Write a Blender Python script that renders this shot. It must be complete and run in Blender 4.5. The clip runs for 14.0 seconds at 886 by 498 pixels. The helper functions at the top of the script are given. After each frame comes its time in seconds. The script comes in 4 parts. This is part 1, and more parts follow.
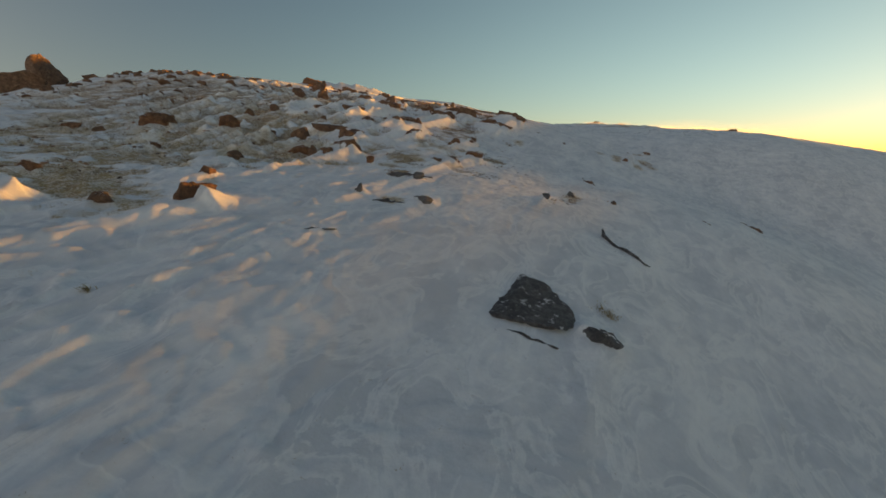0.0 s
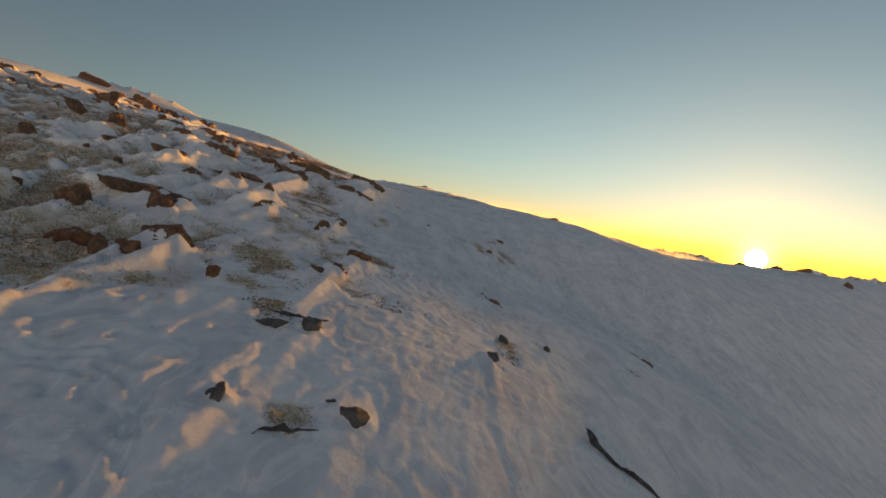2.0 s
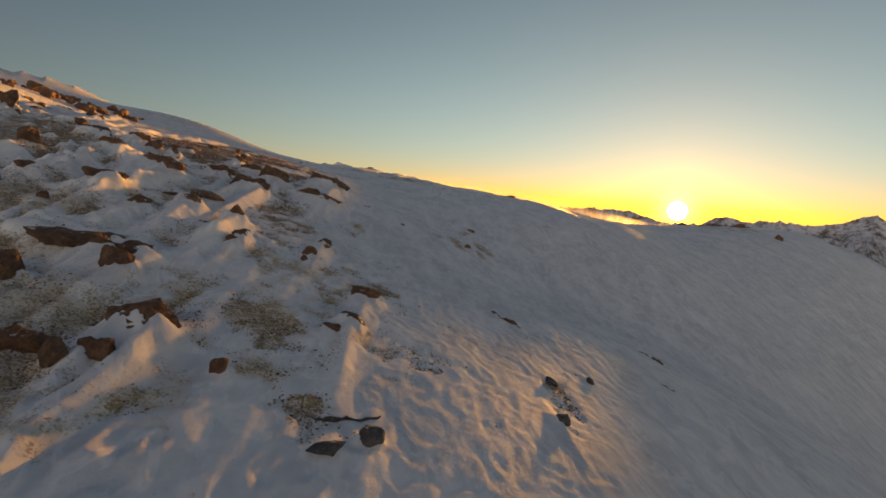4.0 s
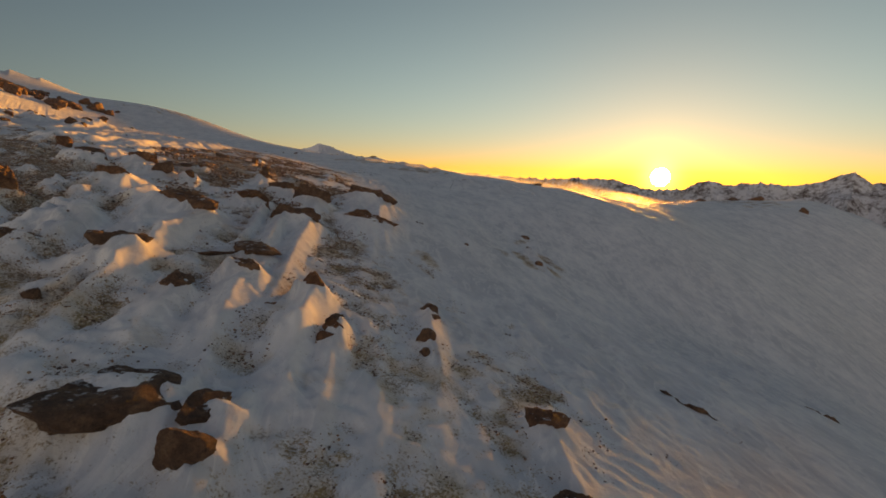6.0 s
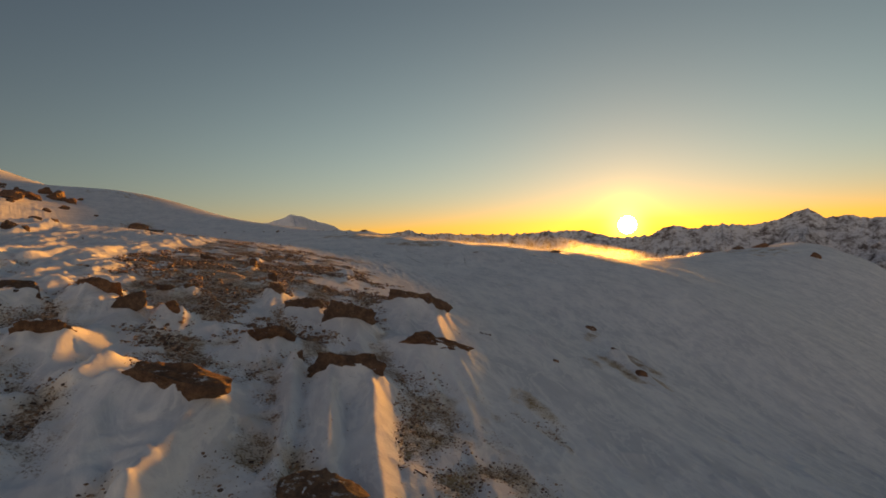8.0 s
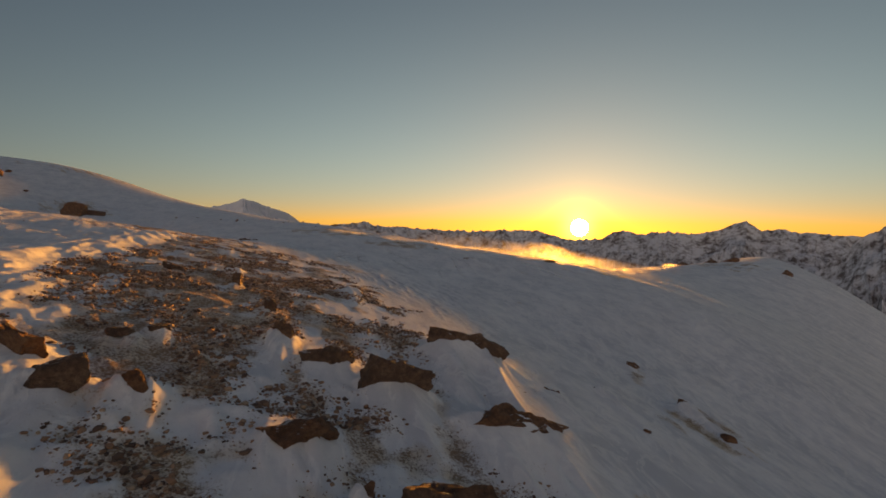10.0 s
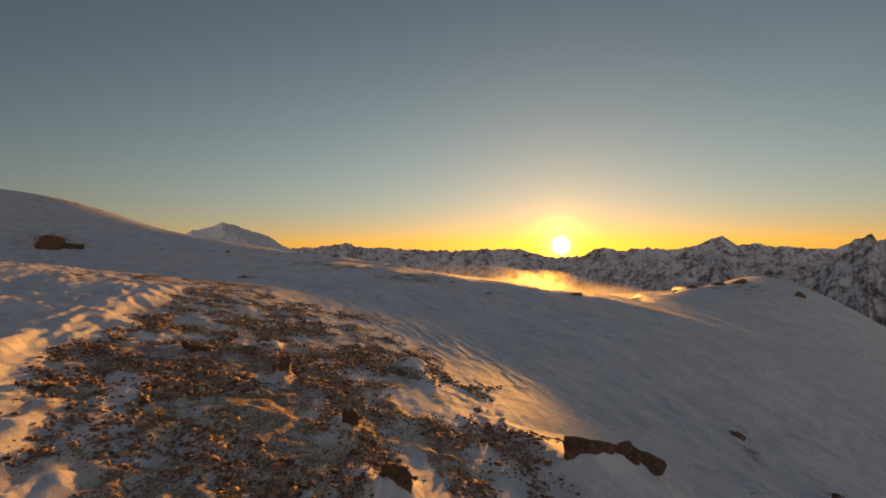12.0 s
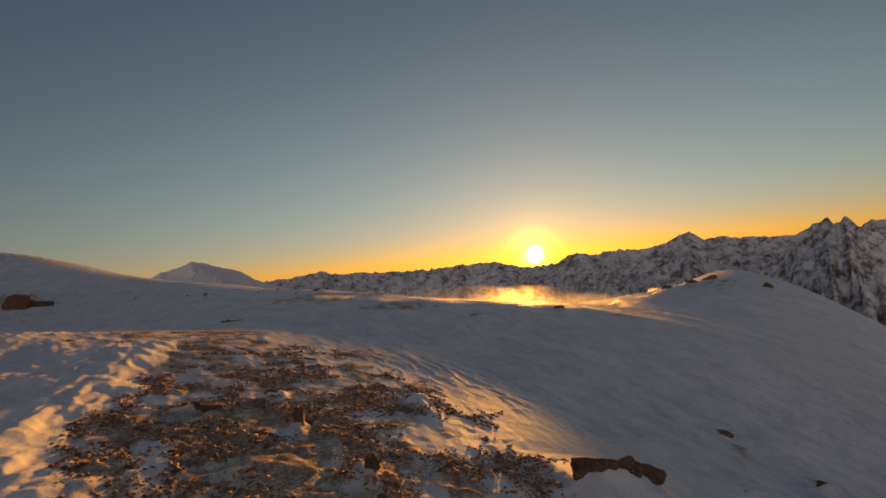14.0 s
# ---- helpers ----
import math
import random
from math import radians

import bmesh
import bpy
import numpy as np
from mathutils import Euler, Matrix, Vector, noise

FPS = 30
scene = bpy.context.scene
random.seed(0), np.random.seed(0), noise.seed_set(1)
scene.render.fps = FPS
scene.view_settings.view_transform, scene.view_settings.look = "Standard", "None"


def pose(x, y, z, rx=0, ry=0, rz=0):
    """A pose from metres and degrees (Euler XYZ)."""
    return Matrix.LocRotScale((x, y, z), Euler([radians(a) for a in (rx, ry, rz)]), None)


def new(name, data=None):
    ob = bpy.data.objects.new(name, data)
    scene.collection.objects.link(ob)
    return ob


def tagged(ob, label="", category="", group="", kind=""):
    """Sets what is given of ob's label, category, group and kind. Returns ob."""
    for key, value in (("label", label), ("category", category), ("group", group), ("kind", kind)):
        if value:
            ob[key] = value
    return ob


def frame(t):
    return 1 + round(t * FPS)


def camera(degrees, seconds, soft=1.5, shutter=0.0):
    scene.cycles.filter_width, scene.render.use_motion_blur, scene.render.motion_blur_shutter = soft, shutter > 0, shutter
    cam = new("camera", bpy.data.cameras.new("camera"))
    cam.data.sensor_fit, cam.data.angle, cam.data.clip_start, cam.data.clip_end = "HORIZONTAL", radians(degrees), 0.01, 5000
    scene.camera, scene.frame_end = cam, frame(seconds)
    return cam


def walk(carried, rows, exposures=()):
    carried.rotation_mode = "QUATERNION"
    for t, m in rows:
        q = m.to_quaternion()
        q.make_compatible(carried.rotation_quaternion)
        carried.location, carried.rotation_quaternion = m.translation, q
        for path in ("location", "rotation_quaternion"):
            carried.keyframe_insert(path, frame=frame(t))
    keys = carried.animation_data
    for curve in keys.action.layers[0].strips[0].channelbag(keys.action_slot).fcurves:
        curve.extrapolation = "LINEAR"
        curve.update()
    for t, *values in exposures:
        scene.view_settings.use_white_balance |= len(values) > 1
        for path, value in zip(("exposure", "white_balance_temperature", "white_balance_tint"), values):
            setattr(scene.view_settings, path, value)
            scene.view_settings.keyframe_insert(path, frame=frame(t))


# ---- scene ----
cam = camera(83.0, 14.0, soft=1.7)
PATH = [
    (0, pose(-0.769, 0.171, 0.601, 79.50, 0.51, -5.95)),
    (0.5, pose(-0.818, 1.370, 0.942, 80.64, -4.29, -12.36)),
    (1, pose(-1.017, 2.316, 0.845, 79.99, -6.22, -16.57)),
    (1.5, pose(-1.434, 3.138, 1.007, 80.50, -8.08, -20.02)),
    (2, pose(-1.483, 3.608, 1.480, 85.66, -7.67, -27.64)),
    (2.5, pose(-1.672, 4.138, 1.739, 84.30, -3.03, -34.74)),
    (2.7, pose(-1.710, 4.289, 1.839, 84.06, -4.52, -34.68)),
    (4.8, pose(-2.259, 6.218, 2.322, 82.42, -3.80, -35.05)),
    (5, pose(-2.360, 6.604, 2.478, 82.02, -6.73, -34.62)),
    (5.5, pose(-2.398, 7.382, 2.555, 84.38, -6.12, -34.32)),
    (6, pose(-2.133, 8.321, 2.745, 80.62, -1.36, -36.82)),
    (6.5, pose(-1.949, 8.978, 2.697, 81.14, -0.03, -37.93)),
    (7, pose(-1.827, 9.966, 3.219, 82.46, -5.57, -37.72)),
    (7.5, pose(-1.712, 10.735, 3.143, 85.30, -3.39, -40.28)),
    (8, pose(-1.602, 11.826, 3.317, 87.53, 2.48, -39.96)),
    (8.2, pose(-1.645, 12.197, 3.316, 86.75, 0.03, -40.41)),
    (10.3, pose(-1.191, 14.795, 3.754, 87.12, -0.74, -45.42)),
    (10.5, pose(-1.190, 15.018, 3.797, 87.65, -1.04, -45.46)),
    (11, pose(-1.133, 15.565, 3.851, 86.27, 1.14, -48.63)),
    (11.5, pose(-1.097, 16.256, 3.932, 87.77, 1.43, -46.52)),
    (12, pose(-1.030, 16.800, 4.189, 89.08, 0.43, -46.93)),
    (12.5, pose(-0.911, 17.053, 4.193, 89.14, 1.05, -50.15)),
    (13, pose(-1.041, 17.072, 4.329, 91.19, 2.85, -49.33)),
    (13.5, pose(-1.296, 16.835, 4.408, 91.24, 3.28, -49.76)),
    (14, pose(-1.466, 16.711, 4.493, 91.05, 5.50, -49.78)),
]
EXPOSURES = [(0.0, 1.93, 7200, 8), (2.0, 1.70, 7150, 14), (5.0, 1.47, 7550, 18), (7.0, 1.36, 7700, 18), (8.0, 1.26, 7700, 19), (11.0, 1.17, 7600, 22), (14.0, 0.95, 7350, 23)]
walk(cam, PATH, EXPOSURES)

# ---- sky and sun ----
SUN_AZ = radians(60.0)
SUN_DIR = Vector((math.sin(SUN_AZ), math.cos(SUN_AZ), -0.0094)).normalized()

world = bpy.data.worlds.new("sunset_sky")
scene.world = world
world.use_nodes = True
wt = world.node_tree
wt.nodes.clear()


def wnode(kind, **props):
    n = wt.nodes.new(kind)
    for key, value in props.items():
        if key == "operation":
            n.operation = value
    return n


w_out = wnode("ShaderNodeOutputWorld")
w_bg = wnode("ShaderNodeBackground")
w_sky = wnode("ShaderNodeTexSky")
w_sky.sky_type, w_sky.sun_disc = "NISHITA", False
w_sky.sun_elevation, w_sky.sun_rotation = radians(1.6), SUN_AZ
w_sky.altitude, w_sky.air_density, w_sky.dust_density, w_sky.ozone_density = 1200, 1.0, 0.5, 1.6
w_tc = wnode("ShaderNodeTexCoord")
w_lift = wnode("ShaderNodeVectorMath", operation="ADD")
w_lift.inputs[1].default_value = (0, 0, 0.018)
wt.links.new(w_tc.outputs["Generated"], w_lift.inputs[0])
wt.links.new(w_lift.outputs[0], w_sky.inputs["Vector"])
wt.links.new(w_sky.outputs[0], w_bg.inputs["Color"])
w_bg.inputs["Strength"].default_value = 0.036
w_haze = wnode("ShaderNodeBackground")  # thin high haze that evens the sky out
w_haze.inputs["Color"].default_value, w_haze.inputs["Strength"].default_value = (0.42, 0.76, 1.65, 1), 0.0088
w_dot = wnode("ShaderNodeVectorMath", operation="DOT_PRODUCT")  # the bright aureole close round the sun
w_dot.inputs[1].default_value = SUN_DIR
wt.links.new(w_tc.outputs["Generated"], w_dot.inputs[0])
w_glow = wnode("ShaderNodeBackground")
w_glow.inputs["Color"].default_value = (1.0, 0.60, 0.05, 1)
glow = None
for power, gain in ((2600.0, 3.6), (600.0, 0.22), (120.0, 0.025)):
    w_pow = wnode("ShaderNodeMath", operation="POWER")
    w_pow.use_clamp = True
    wt.links.new(w_dot.outputs["Value"], w_pow.inputs[0])
    w_pow.inputs[1].default_value = power
    w_mul = wnode("ShaderNodeMath", operation="MULTIPLY")
    w_mul.inputs[1].default_value = gain
    wt.links.new(w_pow.outputs[0], w_mul.inputs[0])
    if glow is None:
        glow = w_mul.outputs[0]
    else:
        w_add = wnode("ShaderNodeMath", operation="ADD")
        wt.links.new(glow, w_add.inputs[0])
        wt.links.new(w_mul.outputs[0], w_add.inputs[1])
        glow = w_add.outputs[0]
wt.links.new(glow, w_glow.inputs["Strength"])
w_sum = wnode("ShaderNodeAddShader")
w_all = wnode("ShaderNodeAddShader")
wt.links.new(w_bg.outputs[0], w_sum.inputs[0])
wt.links.new(w_haze.outputs[0], w_sum.inputs[1])
wt.links.new(w_sum.outputs[0], w_all.inputs[0])
wt.links.new(w_glow.outputs[0], w_all.inputs[1])
w_sep = wnode("ShaderNodeSeparateXYZ")
wt.links.new(w_tc.outputs["Generated"], w_sep.inputs[0])


def wmath(op, a, b):
    n = wnode("ShaderNodeMath", operation=op)
    for sock, value in ((n.inputs[0], a), (n.inputs[1], b)):
        if hasattr(value, "links"):
            wt.links.new(value, sock)
        else:
            sock.default_value = value
    return n.outputs[0]


w_side = wmath("POWER", wmath("MULTIPLY_ADD", w_dot.outputs["Value"], 0.5), 4.2)  # stronger on the sun's side
w_side.node.inputs[0].links[0].from_node.inputs[2].default_value = 0.5
w_low = wmath("POWER", 2.718, wmath("MULTIPLY", wmath("MAXIMUM", w_sep.outputs[2], 0.0), -34.0))
w_mid = wmath("SUBTRACT", wmath("POWER", 2.718, wmath("MULTIPLY", wmath("MAXIMUM", w_sep.outputs[2], 0.0), -3.6)),
               wmath("POWER", 2.718, wmath("MULTIPLY", wmath("MAXIMUM", w_sep.outputs[2], 0.0), -24.0)))
w_anti = wmath("POWER", wmath("MULTIPLY_ADD", w_dot.outputs["Value"], -0.5), 4.0)  # unseen sky band opposite the sun, added as fill light on the snow
w_anti.node.inputs[0].links[0].from_node.inputs[2].default_value = 0.5
w_fill = wmath("POWER", 2.718, wmath("MULTIPLY", wmath("MAXIMUM", w_sep.outputs[2], 0.0), -3.0))
total = w_all
for fac, side, colour, gain in ((w_low, w_side, (1.0, 0.58, 0.08, 1), 0.25), (w_mid, w_side, (0.60, 0.94, 0.90, 1), 0.20),
                                (w_fill, w_anti, (0.84, 0.76, 0.64, 1), 0.58)):  # yellow horizon, pale green above, beige fill band opposite the sun
    w_band = wnode("ShaderNodeBackground")
    w_band.inputs["Color"].default_value = colour
    wt.links.new(wmath("MULTIPLY", wmath("MULTIPLY", fac, side), gain), w_band.inputs["Strength"])
    w_next = wnode("ShaderNodeAddShader")
    wt.links.new(total.outputs[0], w_next.inputs[0])
    wt.links.new(w_band.outputs[0], w_next.inputs[1])
    total = w_next
wt.links.new(total.outputs[0], w_out.inputs[0])

sun_lamp = new("sun", bpy.data.lights.new("sun", "SUN"))
sun_lamp.data.energy, sun_lamp.data.angle, sun_lamp.data.color = 3.7, radians(3.0), (1.0, 0.44, 0.06)
sun_lamp.matrix_world = (SUN_DIR + Vector((0, 0, 0.0058))).to_track_quat("Z", "Y").to_matrix().to_4x4()


# ---- noise and ground shape ----
def lattice(ix, iy, seed):
    n = (ix.astype(np.int64) * 374761393 + iy.astype(np.int64) * 668265263 + seed * 1442695041) & 0x7FFFFFFF
    n = ((n ^ (n >> 13)) * 1274126177) & 0x7FFFFFFF
    return ((n ^ (n >> 16)) & 0xFFFF) / 65535.0


def value_noise(x, y, seed=0):
    """Smooth noise from 0 to 1 with a grain of one unit."""
    ix, iy = np.floor(x), np.floor(y)
    u, v = x - ix, y - iy
    u, v = u * u * u * (u * (u * 6 - 15) + 10), v * v * v * (v * (v * 6 - 15) + 10)
    a, b = lattice(ix, iy, seed), lattice(ix + 1, iy, seed)
    c, d = lattice(ix, iy + 1, seed), lattice(ix + 1, iy + 1, seed)
    return (a * (1 - u) + b * u) * (1 - v) + (c * (1 - u) + d * u) * v


def fbm(x, y, octaves, seed=0):
    total, amp, norm = 0.0, 1.0, 0.0
    for k in range(octaves):
        total = total + amp * value_noise(x * 2**k + 17.3 * k, y * 2**k - 9.1 * k, seed + k)
        norm, amp = norm + amp, amp * 0.5
    return total / norm


def ridged(x, y, octaves, seed=0):
    total, amp, norm = 0.0, 1.0, 0.0
    for k in range(octaves):
        total = total + amp * (1 - np.abs(2 * value_noise(x * 2**k + 5.7 * k, y * 2**k + 3.3 * k, seed + k) - 1))
        norm, amp = norm + amp, amp * 0.5
    return total / norm


POLY = {(0, 0): 1.604, (0, 1): 12.218, (0, 2): -11.707, (0, 3): 2.118, (1, 0): -11.751, (1, 1): 10.040, (1, 2): -13.471, (2, 0): -5.989, (2, 1): -1.730, (3, 0): 6.113}
# broad swells on a 13 m net and small ones on a 3 m net along the way, row by row from the south-west
BROAD = [-0.109, 0.346, 1.281, 0.165, -0.295, 0.223, 0.325, -0.192, -0.182,
         -0.701, -0.558, -0.182, -2.202, -1.840, 1.433, 1.983, -2.121, -2.042,
         -1.021, -0.453, -1.220, 2.109, 1.155, 1.066, 3.469, 0.791, -1.658,
         0.150, 1.650, -1.286, -0.835, -1.398, 1.936, 1.991, 6.755, 5.174,
         1.235, 0.241, -3.996, 2.002, -1.558, -0.195, -3.924, -3.656, -2.276,
         1.980, 1.212, -3.360, 0.101, -0.459, -1.500, -1.567, -1.931, -2.351,
         0.396, 1.262, -1.235, -1.087, 1.929, 0.532, -0.080, -0.093, -0.093,
         -0.057, -0.045, -0.369, 0.263, 1.131, 0.540, 0.040, 0.003, 0.014,
         0.771, -2.186, -0.117, 4.709, 0.661, -0.164, -0.010, 0.000, 0.000]
SMALL = [-0.018, -0.112, -0.086, -0.018, -0.043, -0.005, 0.001, -0.000,
         -0.018, -0.066, 0.145, 0.025, -0.069, 0.059, 0.011, -0.002,
         -0.035, -0.054, 0.224, 0.062, 0.191, 0.242, -0.024, -0.025,
         -0.091, -0.235, 0.010, 0.047, 0.114, 0.003, -0.196, -0.067,
         -0.093, 0.068, 0.319, -0.021, -0.140, -0.249, -0.224, -0.058,
         -0.072, 0.076, 0.034, -0.139, 0.083, -0.205, -0.235, -0.062,
         -0.039, 0.036, 0.289, 0.141, 0.036, -0.203, -0.236, -0.086,
         -0.028, -0.062, 0.033, -0.026, 0.012, -0.180, -0.192, -0.135,
         -0.001, 0.014, 0.040, 0.021, 0.111, -0.130, -0.182, -0.285,
         -0.005, 0.037, 0.116, 0.084, 0.001, -0.066, -0.102, -0.233,
         -0.025, 0.033, 0.194, 0.297, 0.140, 0.015, -0.164, -0.091]
SWELLS = [(-24 + 13 * (k % 9), -8 + 13 * (k // 9), 11.0, a) for k, a in enumerate(BROAD)]
SWELLS += [(-7 + 3 * (k % 8), 2 + 3 * (k // 8), 2.6, a) for k, a in enumerate(SMALL)]
WIND = radians(29)  # the wind comes down the slope from this bearing
WX, WY = math.sin(WIND), math.cos(WIND)


def base_height(x, y):
    """The broad shape of the mountain shoulder, falling away to the valley beyond its crest."""
    x, y = np.asarray(x, float), np.asarray(y, float)
    s = np.sqrt(((x - 20) / np.where(x < 20, 58, 72)) ** 2 + ((y - 30) / np.where(y < 30, 48, 86)) ** 2)
    k = np.where(s > 1, 1 / np.maximum(s, 1e-6), 1.0)
    px, py = 20 + (x - 20) * k, 30 + (y - 30) * k
    u, v = (px - 20) / 45, (py - 25) / 45
    z = sum(c * u**i * v**j for (i, j), c in POLY.items())
    for cx, cy, q, a in SWELLS:
        z = z + a * np.exp(-((px - cx) ** 2 + (py - cy) ** 2) / (2 * q * q))
    out = np.maximum(s - 1, 0) * 75
    return z - 750 * (1 - np.exp(-out * 0.8 / 750))


def along_across(x, y):
    return x * WX + y * WY, x * WY - y * WX


# bare, wind-scoured patches: centre, half sizes, turn in degrees, strength
BARE = []
BARE += [
    (-4.9, 7, 0.94, 2.28, 32, 1.0), (-5.1, 10.7, 2.67, 3.20, 22, 1.0), (-2.3, 11.4, 2.44, 1.89, 8, 0.8), (0, 10.3, 1.82, 1.53, -4, 0.7),
    (-1, 10.6, 1.68, 1.29, -6, 1.0), (-2, 9.4, 0.58, 0.87, 3, 1.0), (-1.6, 8.2, 0.19, 0.56, -1, 0.8), (1.1, 11.7, 1.19, 1.29, -20, 0.7),
    (-0.6, 8.4, 0.24, 0.40, -14, 0.9), (2.1, 8.4, 0.19, 0.57, -41, 0.8), (-0.7, 6.7, 0.22, 0.25, -21, 0.9), (-0.3, 8.1, 0.18, 0.25, -19, 0.8),
    (-0.4, 10.2, 1.07, 1.30, -29, 1.0), (-1.9, 12.3, 0.71, 0.44, -4, 1.1), (-1.6, 10.1, 0.50, 0.43, -13, 0.9),
]
BARE += [
    (-2.5, 10.5, 0.51, 0.27, 2, 0.9), (-0.8, 11.6, 0.65, 0.52, -17, 0.7), (-0.1, 11, 0.86, 0.45, -27, 0.8), (0.8, 9.7, 0.35, 0.45, -45, 0.9),
    (1, 9.2, 0.15, 0.36, -52, 0.8), (2.7, 9, 0.14, 0.84, -65, 0.7), (-2.4, 9.7, 0.31, 0.25, 0, 0.7),
]
BARE += [
    (-9, 18.6, 4.82, 4.88, 24, 0.9), (-2.5, 14, 0.75, 0.54, 1, 0.8), (-2.7, 17, 1.03, 0.99, 2, 1.0), (-1.5, 14, 0.80, 0.74, -5, 1.0),
    (-0.9, 14.7, 0.74, 0.25, -11, 1.0), (0.7, 14.8, 0.23, 0.56, -28, 0.8), (1.3, 14.4, 0.24, 0.86, -35, 0.8), (3, 15.7, 0.38, 0.94, -40, 0.7),
    (7.7, 16.9, 0.65, 1.12, -54, 0.8), (0.2, 13.1, 0.30, 0.26, -32, 0.8), (1.2, 13, 0.19, 0.77, -45, 0.8), (-2, 18, 0.66, 0.44, 2, 0.9),
    (-1.5, 17, 0.58, 0.35, -3, 0.8), (0.5, 16.1, 0.90, 0.50, -21, 0.6), (1.7, 16.3, 0.35, 0.60, -37, 0.8),
]
BARE += [
    (1, 15.1, 0.30, 0.51, -39, 0.9), (1.5, 14.8, 0.28, 0.34, -46, 0.9), (2.6, 15.1, 0.19, 0.43, -52, 0.8), (3.2, 16.1, 0.23, 0.52, -49, 0.8),
    (7.7, 17.2, 0.47, 1.12, -60, 0.7), (0.3, 15.9, 0.19, 0.40, -25, 0.7), (-0.9, 15.7, 0.29, 0.50, -11, 0.8), (-1.2, 18.2, 0.44, 0.63, -4, 1.0),
    (2.1, 17.3, 0.75, 0.53, -34, 0.8), (0.3, 18.7, 1.16, 0.63, -24, 1.1), (4.4, 18.1, 0.25, 0.30, -66, 0.8), (7.7, 17.4, 0.36, 1.34, -78, 0.8),
    (7.5, 16.7, 0.23, 0.77, -82, 0.7), (8.6, 18.7, 0.30, 0.61, -72, 0.6), (2.7, 17.6, 0.61, 0.46, -62, 0.8),
]
BARE += [
    (2.2, 23.8, 2.80, 14.40, -16, 1.0), (1.9, 23.3, 1.34, 4.46, -21, 1.2), (0.1, 19.8, 1.06, 1.15, -17, 1.2), (3.9, 22.1, 0.80, 2.60, -38, 1.0),
    (-0.2, 21.1, 0.54, 0.88, -10, 0.9), (3.3, 26.2, 1.84, 2.46, -27, 1.0), (2.3, 22.2, 1.80, 2.34, -34, 1.1), (3.5, 21.3, 0.60, 1.11, -48, 0.9),
    (6.5, 63.5, 2.55, 6.58, -10, 1.0), (-0.4, 21.9, 0.35, 0.34, -11, 0.9), (6.3, 26, 0.99, 1.41, -40, 0.7), (16, 39.2, 4.23, 3.08, -38, 1.0),
    (15, 33.5, 2.46, 1.14, -45, 0.9), (19.8, 24.5, 1.33, 1.72, -70, 0.9), (45.1, 28.2, 3.53, 4.75, -76, 1.0),
]
BARE += [
    (13.7, 86.3, 8.29, 3.44, -12, 0.9), (9, 37.9, 0.90, 1.46, -26, 0.5), (-9, 22, 6.00, 8.00, 0, 1.0), (-13, 33, 9.00, 6.00, 0, 0.9),
    (-5.5, 13, 3.80, 3.20, 0, 0.9),
]
BARE += [
    (0.15, 18.9, 1.0, 0.7, -20, 1.1), (-0.3, 18.4, 0.8, 0.5, -10, 1.0), (0.7, 20.0, 0.9, 0.9, -15, 1.1), (-0.15, 20.9, 0.6, 0.6, 0, 1.0),
    (2.7, 20.7, 0.5, 0.7, -30, 0.9), (-6.0, 13.5, 4.0, 5.0, 10, 1.05), (-5.0, 19.5, 4.0, 5.0, 0, 0.95), (-2.6, 10.6, 1.8, 2.2, 0, 1.0), (1.05, 18.4, 0.7, 0.5, -30, 1.0), (1.3, 21.6, 1.0, 1.0, -20, 1.1),
]


def bare_cover(x, y):
    """How far the wind has scoured the snow off the ground, 0 to 1."""
    m = np.zeros_like(x)
    for cx, cy, rx, ry, turn, k in BARE:
        c, q = math.cos(radians(turn)), math.sin(radians(turn))
        d = (((x - cx) * c + (y - cy) * q) / rx) ** 2 + (((y - cy) * c - (x - cx) * q) / ry) ** 2
        m = np.maximum(m, k * np.exp(-0.7 * d * d))
    a, b = along_across(x, y)
    n = 0.5 * fbm(a / 0.9, b / 0.4, 3, 31) + 0.5 * fbm(x / 0.28, y / 0.28, 3, 44)
    return np.clip((m * 0.95 + (n - 0.5) * 2.1 - 0.40) / 0.7, 0, 1)


ROCKS = []
ROCKS.append(('near', 0.49, 4.51, 0.95, 0.00, -16))
ROCKS.append(('slab', -1.97, 12.09, 1.06, 0.22, -4))
ROCKS.append(('boulder', -1.36, 13.57, 0.15, 0.11, -7))
ROCKS.append(('edge', 7.26, 10.60, 0.58, 0.10, -54))
ROCKS.append(('edge', 0.32, 3.94, 0.57, 0.05, -21))
ROCKS.append(('slab', 1.00, 4.11, 0.34, 0.17, 1))
ROCKS.append(('edge', 2.33, 6.65, 0.92, 0.09, -54))
ROCKS.append(('boulder', -15.58, 24.74, 1.5, 1.45, 31))
ROCKS.append(('slab', -15.52, 22.64, 2.0, 0.9, 33))
ROCKS.append(('boulder', -6.03, 12.63, 0.86, 0.52, 23))
ROCKS.append(('boulder', -4.39, 12.23, 0.54, 0.33, 17))
ROCKS.append(('boulder', -4.35, 14.02, 0.29, 0.22, 14))
ROCKS.append(('boulder', -3.81, 14.47, 0.30, 0.21, 12))
ROCKS.append(('slab', -6.16, 16.02, 0.60, 0.27, 19))
ROCKS.append(('boulder', -3.70, 17.83, 0.47, 0.34, 9))
ROCKS.append(('boulder', -4.02, 25.54, 0.70, 0.41, 7))
ROCKS.append(('slab', -10.13, 26.62, 0.71, 0.36, 19))
ROCKS.append(('slab', -7.99, 25.52, 1.98, 0.42, 16))
ROCKS.append(('boulder', -9.76, 22.34, 0.55, 0.27, 22))
